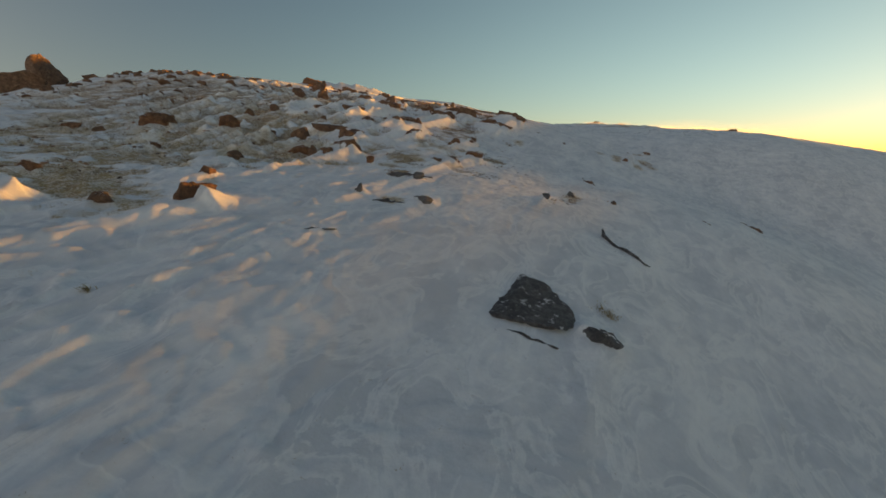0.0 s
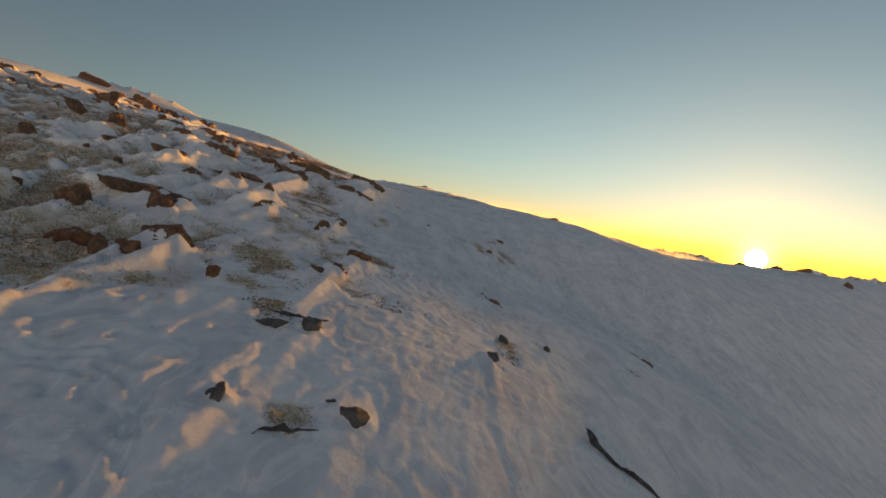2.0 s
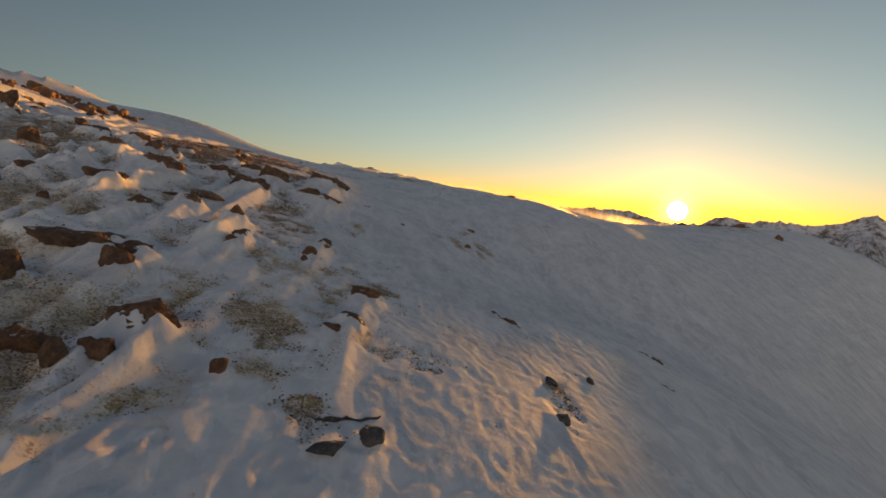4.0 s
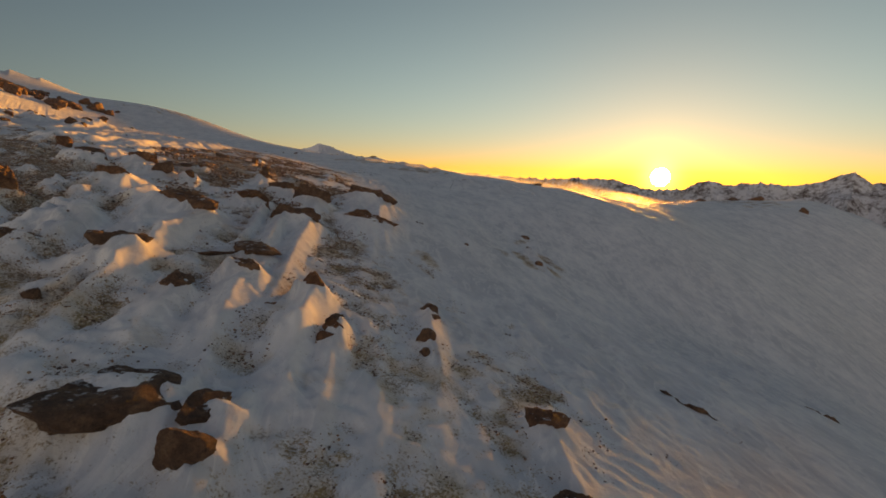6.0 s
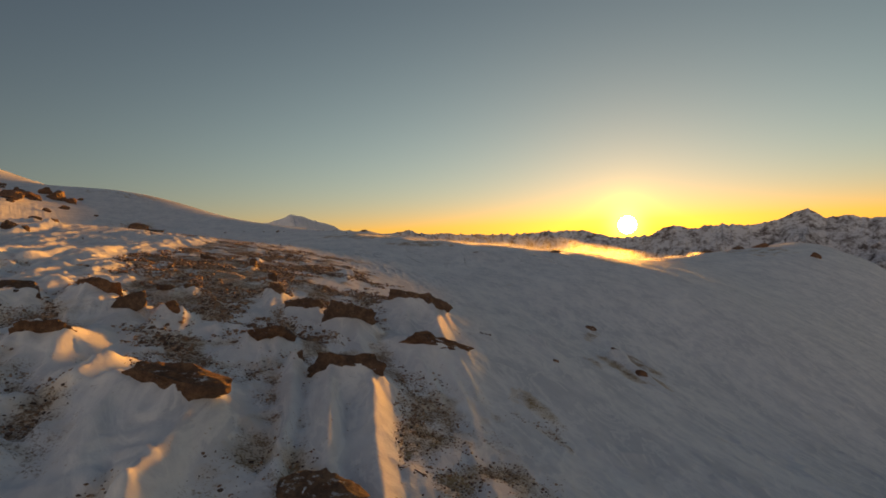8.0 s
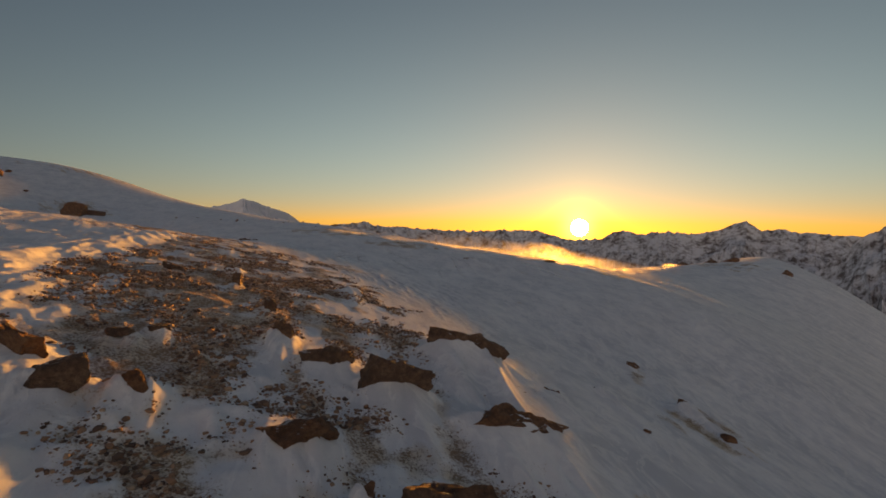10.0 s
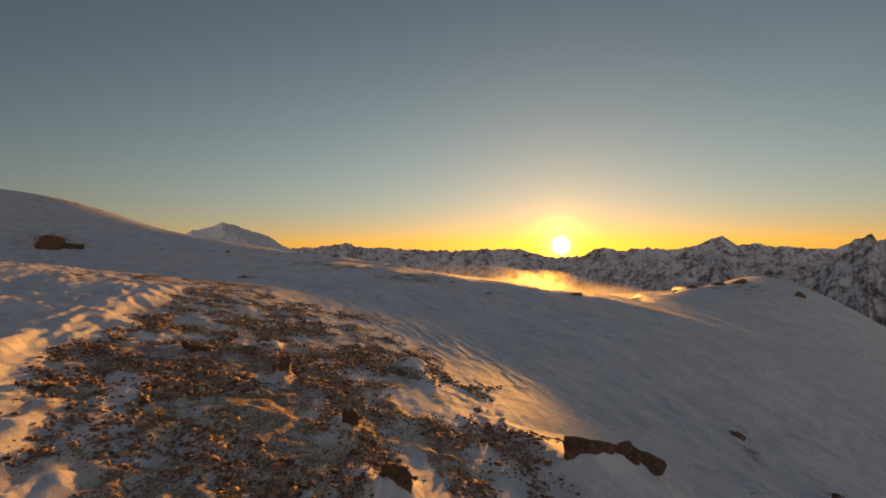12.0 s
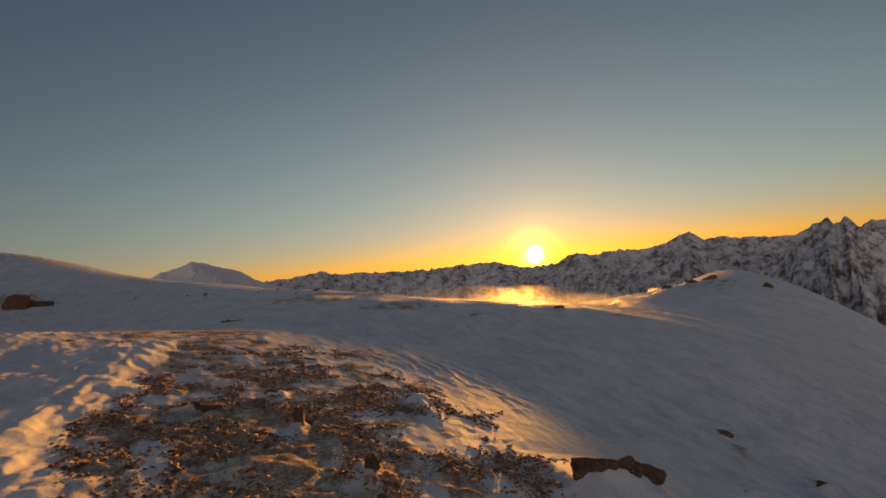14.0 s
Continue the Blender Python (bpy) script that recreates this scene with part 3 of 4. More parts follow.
def ground_material():
    m, t, b = material("snow_and_scree")
    pos = node(t, "ShaderNodeNewGeometry").outputs["Position"]
    att = t.nodes.new("ShaderNodeAttribute")
    att.attribute_name = "bare"
    fine = calc(t, "ADD", calc(t, "MULTIPLY", tex_noise(t, 7.0, 6, 0.7, pos), 0.4), calc(t, "MULTIPLY", tex_noise(t, 42.0, 4, 0.7, pos), 0.6))
    cover = ramp(t, calc(t, "ADD", calc(t, "MULTIPLY", att.outputs["Fac"], 0.54), calc(t, "MULTIPLY", calc(t, "SUBTRACT", fine, 0.5), 3.0)), [(0.34, (0, 0, 0)), (0.66, (0.86, 0.86, 0.86))])
    turn = node(t, "ShaderNodeMapping")
    turn.vector_type = "TEXTURE"
    turn.inputs["Rotation"].default_value = (0, 0, -WIND)
    turn.inputs["Scale"].default_value = (0.5, 1.05, 1.0)
    t.links.new(pos, turn.inputs["Vector"])
    coarse = calc(t, "ADD", calc(t, "MULTIPLY", tex_noise(t, 0.8, 7, 0.65, turn.outputs[0]), 0.6), calc(t, "MULTIPLY", tex_noise(t, 0.5, 4, 0.5, pos), 0.25))
    streak = calc(t, "ADD", coarse, calc(t, "MULTIPLY", tex_noise(t, 3.2, 4, 0.5, turn.outputs[0]), 0.10))
    crisp = node(t, "ShaderNodeTexNoise", Scale=1.1, Detail=8.0, Roughness=0.6, Distortion=1.3)
    t.links.new(turn.outputs[0], crisp.inputs["Vector"])
    crest = ramp(t, crisp.outputs["Fac"], [(0.49, (0, 0, 0)), (0.525, (1, 1, 1)), (0.60, (0.15, 0.15, 0.15))])
    snow = ramp(t, streak, [(0.40, (0.68, 0.70, 0.73)), (0.5, (0.80, 0.81, 0.83)), (0.58, (0.90, 0.90, 0.90))])
    snow = mix(t, calc(t, "MULTIPLY", crest, 0.6), snow, (0.97, 0.97, 0.96))
    sep = t.nodes.new("ShaderNodeSeparateXYZ")
    t.links.new(pos, sep.inputs[0])
    moss = ramp(t, tex_noise(t, 4.0, 6, 0.65, pos), [(0.3, (0.15, 0.10, 0.055)), (0.45, (0.37, 0.24, 0.10)), (0.58, (0.50, 0.35, 0.14)), (0.72, (0.24, 0.17, 0.09))])
    red = ramp(t, tex_noise(t, 7.0, 6, 0.65, pos), [(0.3, (0.10, 0.055, 0.04)), (0.48, (0.23, 0.12, 0.075)), (0.6, (0.34, 0.20, 0.12)), (0.74, (0.18, 0.10, 0.065))])
    place = calc(t, "ADD", calc(t, "MULTIPLY", sep.outputs[1], 0.12), calc(t, "MULTIPLY", tex_noise(t, 0.7, 4, 0.6, pos), 2.4))
    soil = mix(t, ramp(t, calc(t, "SUBTRACT", place, 2.75), [(0.0, (0, 0, 0)), (0.5, (0.85, 0.85, 0.85))]), moss, red)
    grit = ramp(t, tex_noise(t, 60.0, 3, 0.6, pos), [(0.4, (0.55, 0.55, 0.55)), (0.62, (1, 1, 1))])
    mul = t.nodes.new("ShaderNodeMix")
    mul.data_type, mul.blend_type = "RGBA", "MULTIPLY"
    mul.inputs[0].default_value = 0.8
    t.links.new(soil, mul.inputs[6])
    t.links.new(grit, mul.inputs[7])
    thin = ramp(t, calc(t, "ADD", calc(t, "MULTIPLY", att.outputs["Fac"], 0.8), calc(t, "MULTIPLY", calc(t, "SUBTRACT", tex_noise(t, 1.7, 5, 0.6, pos), 0.5), 2.0)), [(0.3, (0, 0, 0)), (0.85, (0.48, 0.48, 0.48))])
    thin = calc(t, "MULTIPLY", thin, ramp(t, att.outputs["Fac"], [(0.03, (0, 0, 0)), (0.3, (1, 1, 1))]))
    dusted = mix(t, thin, snow, ramp(t, tex_noise(t, 2.5, 4, 0.6, pos), [(0.35, (0.56, 0.37, 0.15)), (0.6, (0.64, 0.45, 0.19))]))
    t.links.new(mix(t, cover, dusted, mul.outputs[2]), b.inputs["Base Color"])
    t.links.new(mix(t, cover, (0.62, 0.62, 0.62), (0.9, 0.9, 0.9)), b.inputs["Roughness"])
    crust = calc(t, "ADD", calc(t, "MULTIPLY", tex_noise(t, 4.5, 7, 0.6, pos), 1.3), calc(t, "MULTIPLY", tex_noise(t, 1.5, 5, 0.55, turn.outputs[0]), 1.8))
    bump(t, b, calc(t, "ADD", crust, calc(t, "MULTIPLY", tex_noise(t, 90.0, 3, 0.6, pos), calc(t, "ADD", cover, 0.1))), 0.42, 0.03)
    b.inputs["Specular IOR Level"].default_value = 0.06
    return m


def rock_material(name, dark, mid, light, warm=1.0):
    m, t, b = material(name)
    tc = node(t, "ShaderNodeTexCoord").outputs["Object"]
    info = node(t, "ShaderNodeObjectInfo")
    big = ramp(t, tex_noise(t, 9.0, 10, 0.75, tc), [(0.32, dark), (0.5, mid), (0.68, light)])
    tint = ramp(t, info.outputs["Random"], [(0.0, (0.75, 0.72, 0.72)), (0.5, (1.0, 0.92, 0.85)), (1.0, (1.0, 0.78, 0.6))])
    mul = t.nodes.new("ShaderNodeMix")
    mul.data_type, mul.blend_type = "RGBA", "MULTIPLY"
    mul.inputs[0].default_value = warm
    t.links.new(big, mul.inputs[6])
    t.links.new(tint, mul.inputs[7])
    lichen = ramp(t, tex_noise(t, 30.0, 6, 0.75, tc), [(0.52, (0, 0, 0)), (0.68, (0.7, 0.7, 0.7))])
    spots = mix(t, lichen, mul.outputs[2], (0.035, 0.03, 0.028))
    geo = node(t, "ShaderNodeNewGeometry")
    sep = t.nodes.new("ShaderNodeSeparateXYZ")
    t.links.new(geo.outputs["Normal"], sep.inputs[0])
    dust = ramp(t, calc(t, "ADD", calc(t, "MULTIPLY", sep.outputs[2], 0.6), calc(t, "MULTIPLY", calc(t, "SUBTRACT", tex_noise(t, 9.0, 7, 0.7, geo.outputs["Position"]), 0.5), 1.3)), [(0.66, (0, 0, 0)), (0.74, (1, 1, 1))])
    t.links.new(mix(t, dust, spots, (0.78, 0.79, 0.82)), b.inputs["Base Color"])
    b.inputs["Roughness"].default_value = 0.88
    bump(t, b, tex_noise(t, 14.0, 12, 0.78, tc), 1.0, 0.07)
    return m


GROUND_MAT = ground_material()
ROCK_MAT = rock_material("weathered_rock", (0.09, 0.06, 0.047), (0.22, 0.135, 0.09), (0.40, 0.27, 0.175))
GREY_ROCK_MAT = rock_material("grey_rock", (0.06, 0.06, 0.065), (0.135, 0.135, 0.145), (0.27, 0.27, 0.28), 0.35)

ground, GZ, BARENESS = build_ground()
ground.data.materials.append(GROUND_MAT)


def height_at(x, y):
    i = min(max(int(np.searchsorted(GX, x)), 1), len(GX) - 1)
    j = min(max(int(np.searchsorted(GY, y)), 1), len(GY) - 1)
    u, v = (x - GX[i - 1]) / (GX[i] - GX[i - 1]), (y - GY[j - 1]) / (GY[j] - GY[j - 1])
    return float((GZ[j - 1, i - 1] * (1 - u) + GZ[j - 1, i] * u) * (1 - v) + (GZ[j, i - 1] * (1 - u) + GZ[j, i] * u) * v)


# ---- rocks ----
def rock_mesh(name, size, seed, cuts=10, sub=3, flat=0.0, rough=0.035, grain=4.0, block=3.0, keep=(0.55, 0.9)):
    """An angular, weathered block: a rounded block cut by random planes, then lightly cracked and roughened."""
    rng = np.random.RandomState(seed)
    bm = bmesh.new()
    bmesh.ops.create_icosphere(bm, subdivisions=sub, radius=1.0)
    co = np.array([v.co[:] for v in bm.verts])
    co /= ((np.abs(co) ** block).sum(1) ** (1 / block))[:, None]
    for _ in range(cuts):
        n = rng.normal(size=3)
        n[2] *= 1 - flat
        n /= np.linalg.norm(n)
        d = co @ n - rng.uniform(*keep) * 1.1
        co -= np.outer(np.maximum(d, 0), n)
    co *= np.array(size) / np.maximum(np.abs(co).max(0), 1e-3) / 2
    s = max(size)
    off = Vector(rng.uniform(-50, 50, 3))
    thin = min(size) / s
    for v, p in zip(bm.verts, co):
        q = Vector(p)
        k = noise.fractal(q / s * grain + off, 0.6, 2.2, 5) * rough
        k -= 0.35 * rough * max(0.0, 0.3 - noise.noise(q / s * grain * 1.2 + off, noise_basis="VORONOI_F2F1")) / 0.3
        v.co = q + q.normalized() * k * s * (0.45 + 0.55 * thin)
    me = bpy.data.meshes.new(name)
    bm.to_mesh(me)
    bm.free()
    return me


LABELS = {"boulder": "angular brown weathered boulder half buried in drifted snow",
          "slab": "flat dark brown rock lying in wind-packed snow",
          "ledge": "dark brown rock outcrop with a snow drift in its lee",
          "tri": "pointed dark rock above a wind-cut snow drift",
          "edge": "thin dark rock edge breaking through the snow crust",
          "near": "grey lichen-spotted rock lying flush in the snow"}


def place_rock(kind, x, y, w, h, turn, seed):
    rng = random.Random(seed)
    sub = 4 if w > 0.3 and y < 27 else 3
    if kind == "boulder":
        size, lift = (w, w * rng.uniform(0.75, 1.0), h * 1.5), 0.24
        me = rock_mesh("boulder", size, seed, 15, sub, 0.0, 0.03, 6.0, 2.6, (0.46, 0.8))
    elif kind == "slab":
        size, lift = (w * 1.1, w * rng.uniform(0.6, 0.85), h * 1.35), 0.30
        me = rock_mesh("flat_rock", size, seed, 16, sub, 0.3, 0.04, 7.0, 4.5, (0.48, 0.84))
    elif kind == "ledge":
        size, lift = (w * 1.1, max(w * 0.5, 0.16), h * 1.35), 0.36
        me = rock_mesh("rock_outcrop", size, seed, 16, 4, 0.35, 0.05, 7.0, 5.0, (0.5, 0.85))
    elif kind == "tri":
        size, lift = (w * 1.15, w * 0.5, h * 1.9), 0.30
        me = rock_mesh("pointed_rock", size, seed, 9, sub, 0.0, 0.04, 4.0, 2.0, (0.4, 0.7))
    elif kind == "edge":
        size, lift = (w * 1.1, 0.022, h * 1.4), 0.10
        me = rock_mesh("rock_edge", size, seed, 10, 4, 0.0, 0.07, 15.0, 2.2)
    else:
        size, lift = (w * 0.88, w * 1.15, 0.15), 0.0
        me = rock_mesh("flush_rock", size, seed, 7, 5, 0.5, 0.035, 7.0, 4.0, (0.62, 0.9))
    if kind == "tri":  # drawn up to a point
        for v in me.vertices:
            k = min(max(0.25 + v.co.z / size[2], 0), 0.9)
            v.co.x, v.co.y = v.co.x * (1.15 - k), v.co.y * (1.1 - 0.7 * k)
    if kind == "edge":  # a bent, broken rim
        bow, wave = rng.uniform(0.25, 0.6) * rng.choice((-1, 1)), rng.uniform(0, 6)
        for v in me.vertices:
            u = v.co.x / w
            v.co.y += w * (bow * u * u + 0.035 * math.sin(9 * u + wave) + 0.02 * math.sin(23 * u + wave))
            v.co.z *= 0.6 + 0.3 * math.sin(11 * u + 2 * wave) + 0.2 * math.sin(29 * u + wave)
    ob = new(me.name, me)
    me.materials.append(GREY_ROCK_MAT if y < 9 and x > -2 else ROCK_MAT)
    z = base_height(x, y) + 0.7 * snow_relief(x, y) - scour(x, y) * (0.3 if kind in ("ledge", "slab", "tri") else 1.0) if kind != "near" else height_at(x, y) - 0.02
    if kind == "ledge":
        back = 0.03 * w
        x, y = x + back * WX, y + back * WY
    e = 0.3
    normal = Vector((float(base_height(x - e, y) - base_height(x + e, y)), float(base_height(x, y - e) - base_height(x, y + e)), 2 * e)).normalized()
    lean = Vector((0, 0, 1)).rotation_difference(normal).to_matrix().to_4x4()
    spread = 4 if kind in ("near", "edge") else 15
    ob.matrix_world = Matrix.Translation((x, y, float(z) + lift * h)) @ lean @ pose(0, 0, 0, *((0, 0) if kind == 'near' else (rng.uniform(-6, 6), rng.uniform(-6, 6))), turn + rng.uniform(-spread, spread))
    return tagged(ob, LABELS[kind], "rock", "rocks on the slope")


for number, spec in enumerate(ROCKS):
    place_rock(*spec, 100 + number)

STONE_MESHES = [rock_mesh("stone", (1.0, random.Random(k).uniform(0.5, 0.9), random.Random(k + 9).uniform(0.6, 0.95)), 500 + k, 10, 3, 0.0, 0.06, 3.5, 2.6, (0.5, 0.8)) for k in range(9)]
for me in STONE_MESHES:
    me.materials.append(ROCK_MAT)
for number, (kind, x, y, w, h, turn) in enumerate(STONES):
    rng = random.Random(900 + number)
    ob = new("stone", STONE_MESHES[number % 9])
    ob.matrix_world = pose(x, y, float(base_height(x, y)) + 0.25 * h, rng.uniform(-12, 12), rng.uniform(-12, 12), turn) @ Matrix.Diagonal((w, w, w * 1.0, 1))
    tagged(ob, "small angular brown stone stuck in the snow crust", "stone", "stones on the upper slope")


# ---- far mountains ----
def mountain_material(name, snowy):
    m, t, b = material(name)
    pos = node(t, "ShaderNodeNewGeometry")
    sep = t.nodes.new("ShaderNodeSeparateXYZ")
    t.links.new(pos.outputs["Normal"], sep.inputs[0])
    wide = tex_noise(t, 0.016, 10, 0.72, pos.outputs["Position"])
    steep = calc(t, "ADD", calc(t, "MULTIPLY", sep.outputs[2], 0.10), calc(t, "ADD", calc(t, "MULTIPLY", wide, 0.7), calc(t, "MULTIPLY", tex_noise(t, 0.05, 6, 0.7, pos.outputs["Position"]), 0.45)))
    fac = ramp(t, steep, [(0.61 - snowy, (0, 0, 0)), (0.75 - snowy, (1, 1, 1))])
    rock = ramp(t, tex_noise(t, 0.03, 6, 0.6, pos.outputs["Position"]), [(0.3, (0.10, 0.08, 0.08)), (0.7, (0.20, 0.16, 0.15))])
    t.links.new(mix(t, fac, rock, (0.76, 0.76, 0.80)), b.inputs["Base Color"])
    b.inputs["Roughness"].default_value = 0.9
    return m


MOUNTAIN_MAT, SNOWFIELD_MAT = mountain_material("snowy_mountain", 0.06), mountain_material("snowfield", 0.2)


def mountain_range(name, label, dist, depth, crest, rough, seed, drop=800, foot=-6.0):
    """A mountain ridge along a stretch of the horizon: its crest as (bearing, elevation) in degrees."""
    az0, az1 = crest[0][0] - 5, crest[-1][0] + 5
    n_az, n_d = int((az1 - az0) * 24), 120
    az, t = np.meshgrid(np.linspace(az0, az1, n_az), np.linspace(-1, 0.4, n_d))
    line = [(az0, foot)] + crest + [(az1, foot)]
    el = np.interp(az, [c[0] for c in line], [c[1] for c in line])
    el = el + (ridged(az / 0.9, 0 * az + seed, 5, seed) - 0.62) * rough * 1.5
    r = dist + t * depth
    x, y = r * np.sin(np.radians(az)), r * np.cos(np.radians(az))
    top = dist * np.tan(np.radians(el))
    warp = 0.9 * fbm(az / 1.5, t * 3.0, 3, seed + 2)
    spur = ridged(az / 3.4 + 1.6 * warp + 1.2 * t, t * 3.0, 2, seed + 9)
    crag = ridged(x / 200, y / 200, 4, seed + 5)
    fall = np.abs(t) ** 0.85
    z = top - drop * fall * (0.65 + 0.45 * (1 - spur)) - 90 * np.minimum(fall * 4, 1) * (1 - crag)
    ny, nx = az.shape
    q = np.arange(nx * ny).reshape(ny, nx)
    faces = np.stack([q[:-1, :-1], q[1:, :-1], q[1:, 1:], q[:-1, 1:]], -1).reshape(-1, 4)
    me = bpy.data.meshes.new(name)
    me.from_pydata(np.stack([x, y, z], -1).reshape(-1, 3).tolist(), [], faces.tolist())
    me.update()
    ob = new(name, me)
    me.materials.append(SNOWFIELD_MAT if rough < 0.2 else MOUNTAIN_MAT)
    return tagged(ob, label, "mountain", kind="structure")


mountain_range("backdrop_far_range", "low snowy mountain range along the horizon", 4300, 1200,
               [(26, -0.5), (30.4, -0.6), (33.3, -0.5), (35.7, -0.15), (37.5, -0.6), (40.7, -0.75), (43.9, -0.95), (47.7, -1.05), (50.3, -1.0), (55, -1.2), (57.5, -1.9), (60, -2.1), (63, -1.7), (70, -1.5), (80, -1.3),
                (84.2, -0.9), (87, -1.0), (89.4, -0.9), (90.2, -0.2), (91.0, -0.25), (94, -0.8), (100, -0.8)], 0.3, 3, 500)
mountain_range("backdrop_white_peak", "snow-covered peak beyond the shoulder", 3700, 900,
               [(17.5, 0.2), (19.5, 0.95), (20.2, 1.35), (21.7, 1.6), (23.1, 2.2), (24.4, 1.85), (25.9, 1.3), (27.6, 0.7), (28.9, -0.25), (30.4, -0.95), (33, -1.8)], 0.12, 5, 330)
mountain_range("backdrop_rocky_ridge", "jagged rocky snow-streaked ridge", 3200, 1300,
               [(42, -2.6), (49.0, -1.3), (51.0, -0.85), (53.5, -0.95), (55.5, -0.85), (57.2, -1.4), (58, -1.7), (60, -1.8), (62.2, -1.65), (63.2, -1.05), (64.2, -0.85), (66.6, -1.0), (68.9, -0.8), (70.6, -0.95), (72.3, -0.85), (74.0, -0.3),
                (75.0, 0.05), (75.8, 0.3), (77.1, -0.6), (79.1, -0.3), (80.0, -0.75), (81.9, -0.75), (83.7, -0.9), (86, -1.8), (90, -2.6)], 0.32, 8, 650)
mountain_range("backdrop_twin_peak", "twin rocky summit with snow gullies", 2400, 1300,
               [(79, -5.5), (81.5, -4.2), (83.2, -2.7), (84.1, -1.4), (85.0, -0.65), (86.3, 0.1), (87.1, 0.4), (87.5, -0.25), (87.9, -0.1), (88.3, 0.45), (89.1, -0.45), (89.8, -0.9), (90.8, -1.5), (93, -2.6), (98, -3.5), (106, -4.5)], 0.3, 12, 700)

# ---- the sun's disc ----
def sun_disc():
    bm = bmesh.new()
    bmesh.ops.create_icosphere(bm, subdivisions=4, radius=4700 * math.tan(radians(0.95)))
    me = bpy.data.meshes.new("sun_disc")
    bm.to_mesh(me)
    bm.free()
    m, t, b = material("sun_glow")
    b.inputs["Base Color"].default_value = (0, 0, 0, 1)
    b.inputs["Emission Color"].default_value = (1.0, 0.85, 0.45, 1)
    b.inputs["Emission Strength"].default_value = 8.0
    me.materials.append(m)
    ob = new("sun_disc", me)
    ob.location = SUN_DIR * 4700
    ob.visible_shadow = False
    return tagged(ob, "setting sun just above the mountain horizon", "sun", kind="structure")


sun_disc()


# ---- loose stones and dry grass on the scoured ground ----
def on_grid(values, x, y):
    i, j = np.clip(np.searchsorted(GX, x), 1, len(GX) - 1), np.clip(np.searchsorted(GY, y), 1, len(GY) - 1)
    u, v = (x - GX[i - 1]) / (GX[i] - GX[i - 1]), (y - GY[j - 1]) / (GY[j] - GY[j - 1])
    return (values[j - 1, i - 1] * (1 - u) + values[j - 1, i] * u) * (1 - v) + (values[j, i - 1] * (1 - u) + values[j, i] * u) * v


def ground_heights(x, y):
    return on_grid(GZ, x, y)


def bare_points(count, seed, lo, hi, limit):
    """Random places in a stretch of the plan, thicker where the ground is bare."""
    rng = np.random.RandomState(seed)
    x, y = rng.uniform(lo[0], hi[0], count * 8), rng.uniform(lo[1], hi[1], count * 8)
    clumps = np.clip((fbm(x / 0.55, y / 0.55, 3, 140) - 0.36) * 5, 0, 1)
    ok = np.where(on_grid(BARENESS, x, y) * clumps > rng.uniform(0.0, 1.0, len(x)) * limit + 0.14)[0][:count]
    return x[ok], y[ok], rng


def mesh_from_arrays(name, verts, faces):
    me = bpy.data.meshes.new(name)
    me.vertices.add(len(verts))
    me.vertices.foreach_set("co", verts.astype(np.float32).ravel())
    me.loops.add(faces.size)
    me.loops.foreach_set("vertex_index", faces.ravel().astype(np.int32))
    me.polygons.add(len(faces))
    me.polygons.foreach_set("loop_start", np.arange(0, faces.size, faces.shape[1], dtype=np.int32))
    me.update()
    me.validate()
    return me


def ico_template():
    bm = bmesh.new()
    bmesh.ops.create_icosphere(bm, subdivisions=1, radius=1.0)
    v, f = np.array([p.co[:] for p in bm.verts]), np.array([[q.index for q in p.verts] for p in bm.faces])
    bm.free()
    return v, f


ICO_V, ICO_F = ico_template()


def pebble_field(name, count, seed, lo, hi, small, large, limit, label):
    x, y, rng = bare_points(count, seed, lo, hi, limit)
    n = len(x)
    size = small * (large / small) ** (rng.uniform(0, 1, n) ** 2.2)
    z = ground_heights(x, y) + size * 0.1
    jit = 1 + rng.uniform(-0.35, 0.35, (n, len(ICO_V), 1))
    v = ICO_V[None] * jit * (size[:, None] * rng.uniform(0.6, 1.2, (n, 3)) * np.array([1, 1, 0.6]))[:, None, :]
    a = rng.uniform(0, 6.28, n)
    c, s_ = np.cos(a)[:, None], np.sin(a)[:, None]
    v = np.stack([v[..., 0] * c - v[..., 1] * s_, v[..., 0] * s_ + v[..., 1] * c, v[..., 2]], -1)
    v += np.stack([x, y, z], -1)[:, None, :]
    f = (ICO_F[None] + (np.arange(n) * len(ICO_V))[:, None, None]).reshape(-1, 3)
    me = mesh_from_arrays(name, v.reshape(-1, 3), f)
    me.materials.append(PEBBLE_MAT)
    return tagged(new(name, me), label, "gravel", kind="stuff")


def pebble_material():
    m, t, b = material("gravel_stone")
    r = node(t, "ShaderNodeNewGeometry").outputs["Random Per Island"]
    t.links.new(ramp(t, r, [(0.0, (0.09, 0.06, 0.05)), (0.35, (0.22, 0.14, 0.10)), (0.75, (0.36, 0.22, 0.14)), (1.0, (0.48, 0.36, 0.26))]), b.inputs["Base Color"])
    b.inputs["Roughness"].default_value = 0.9
    return m


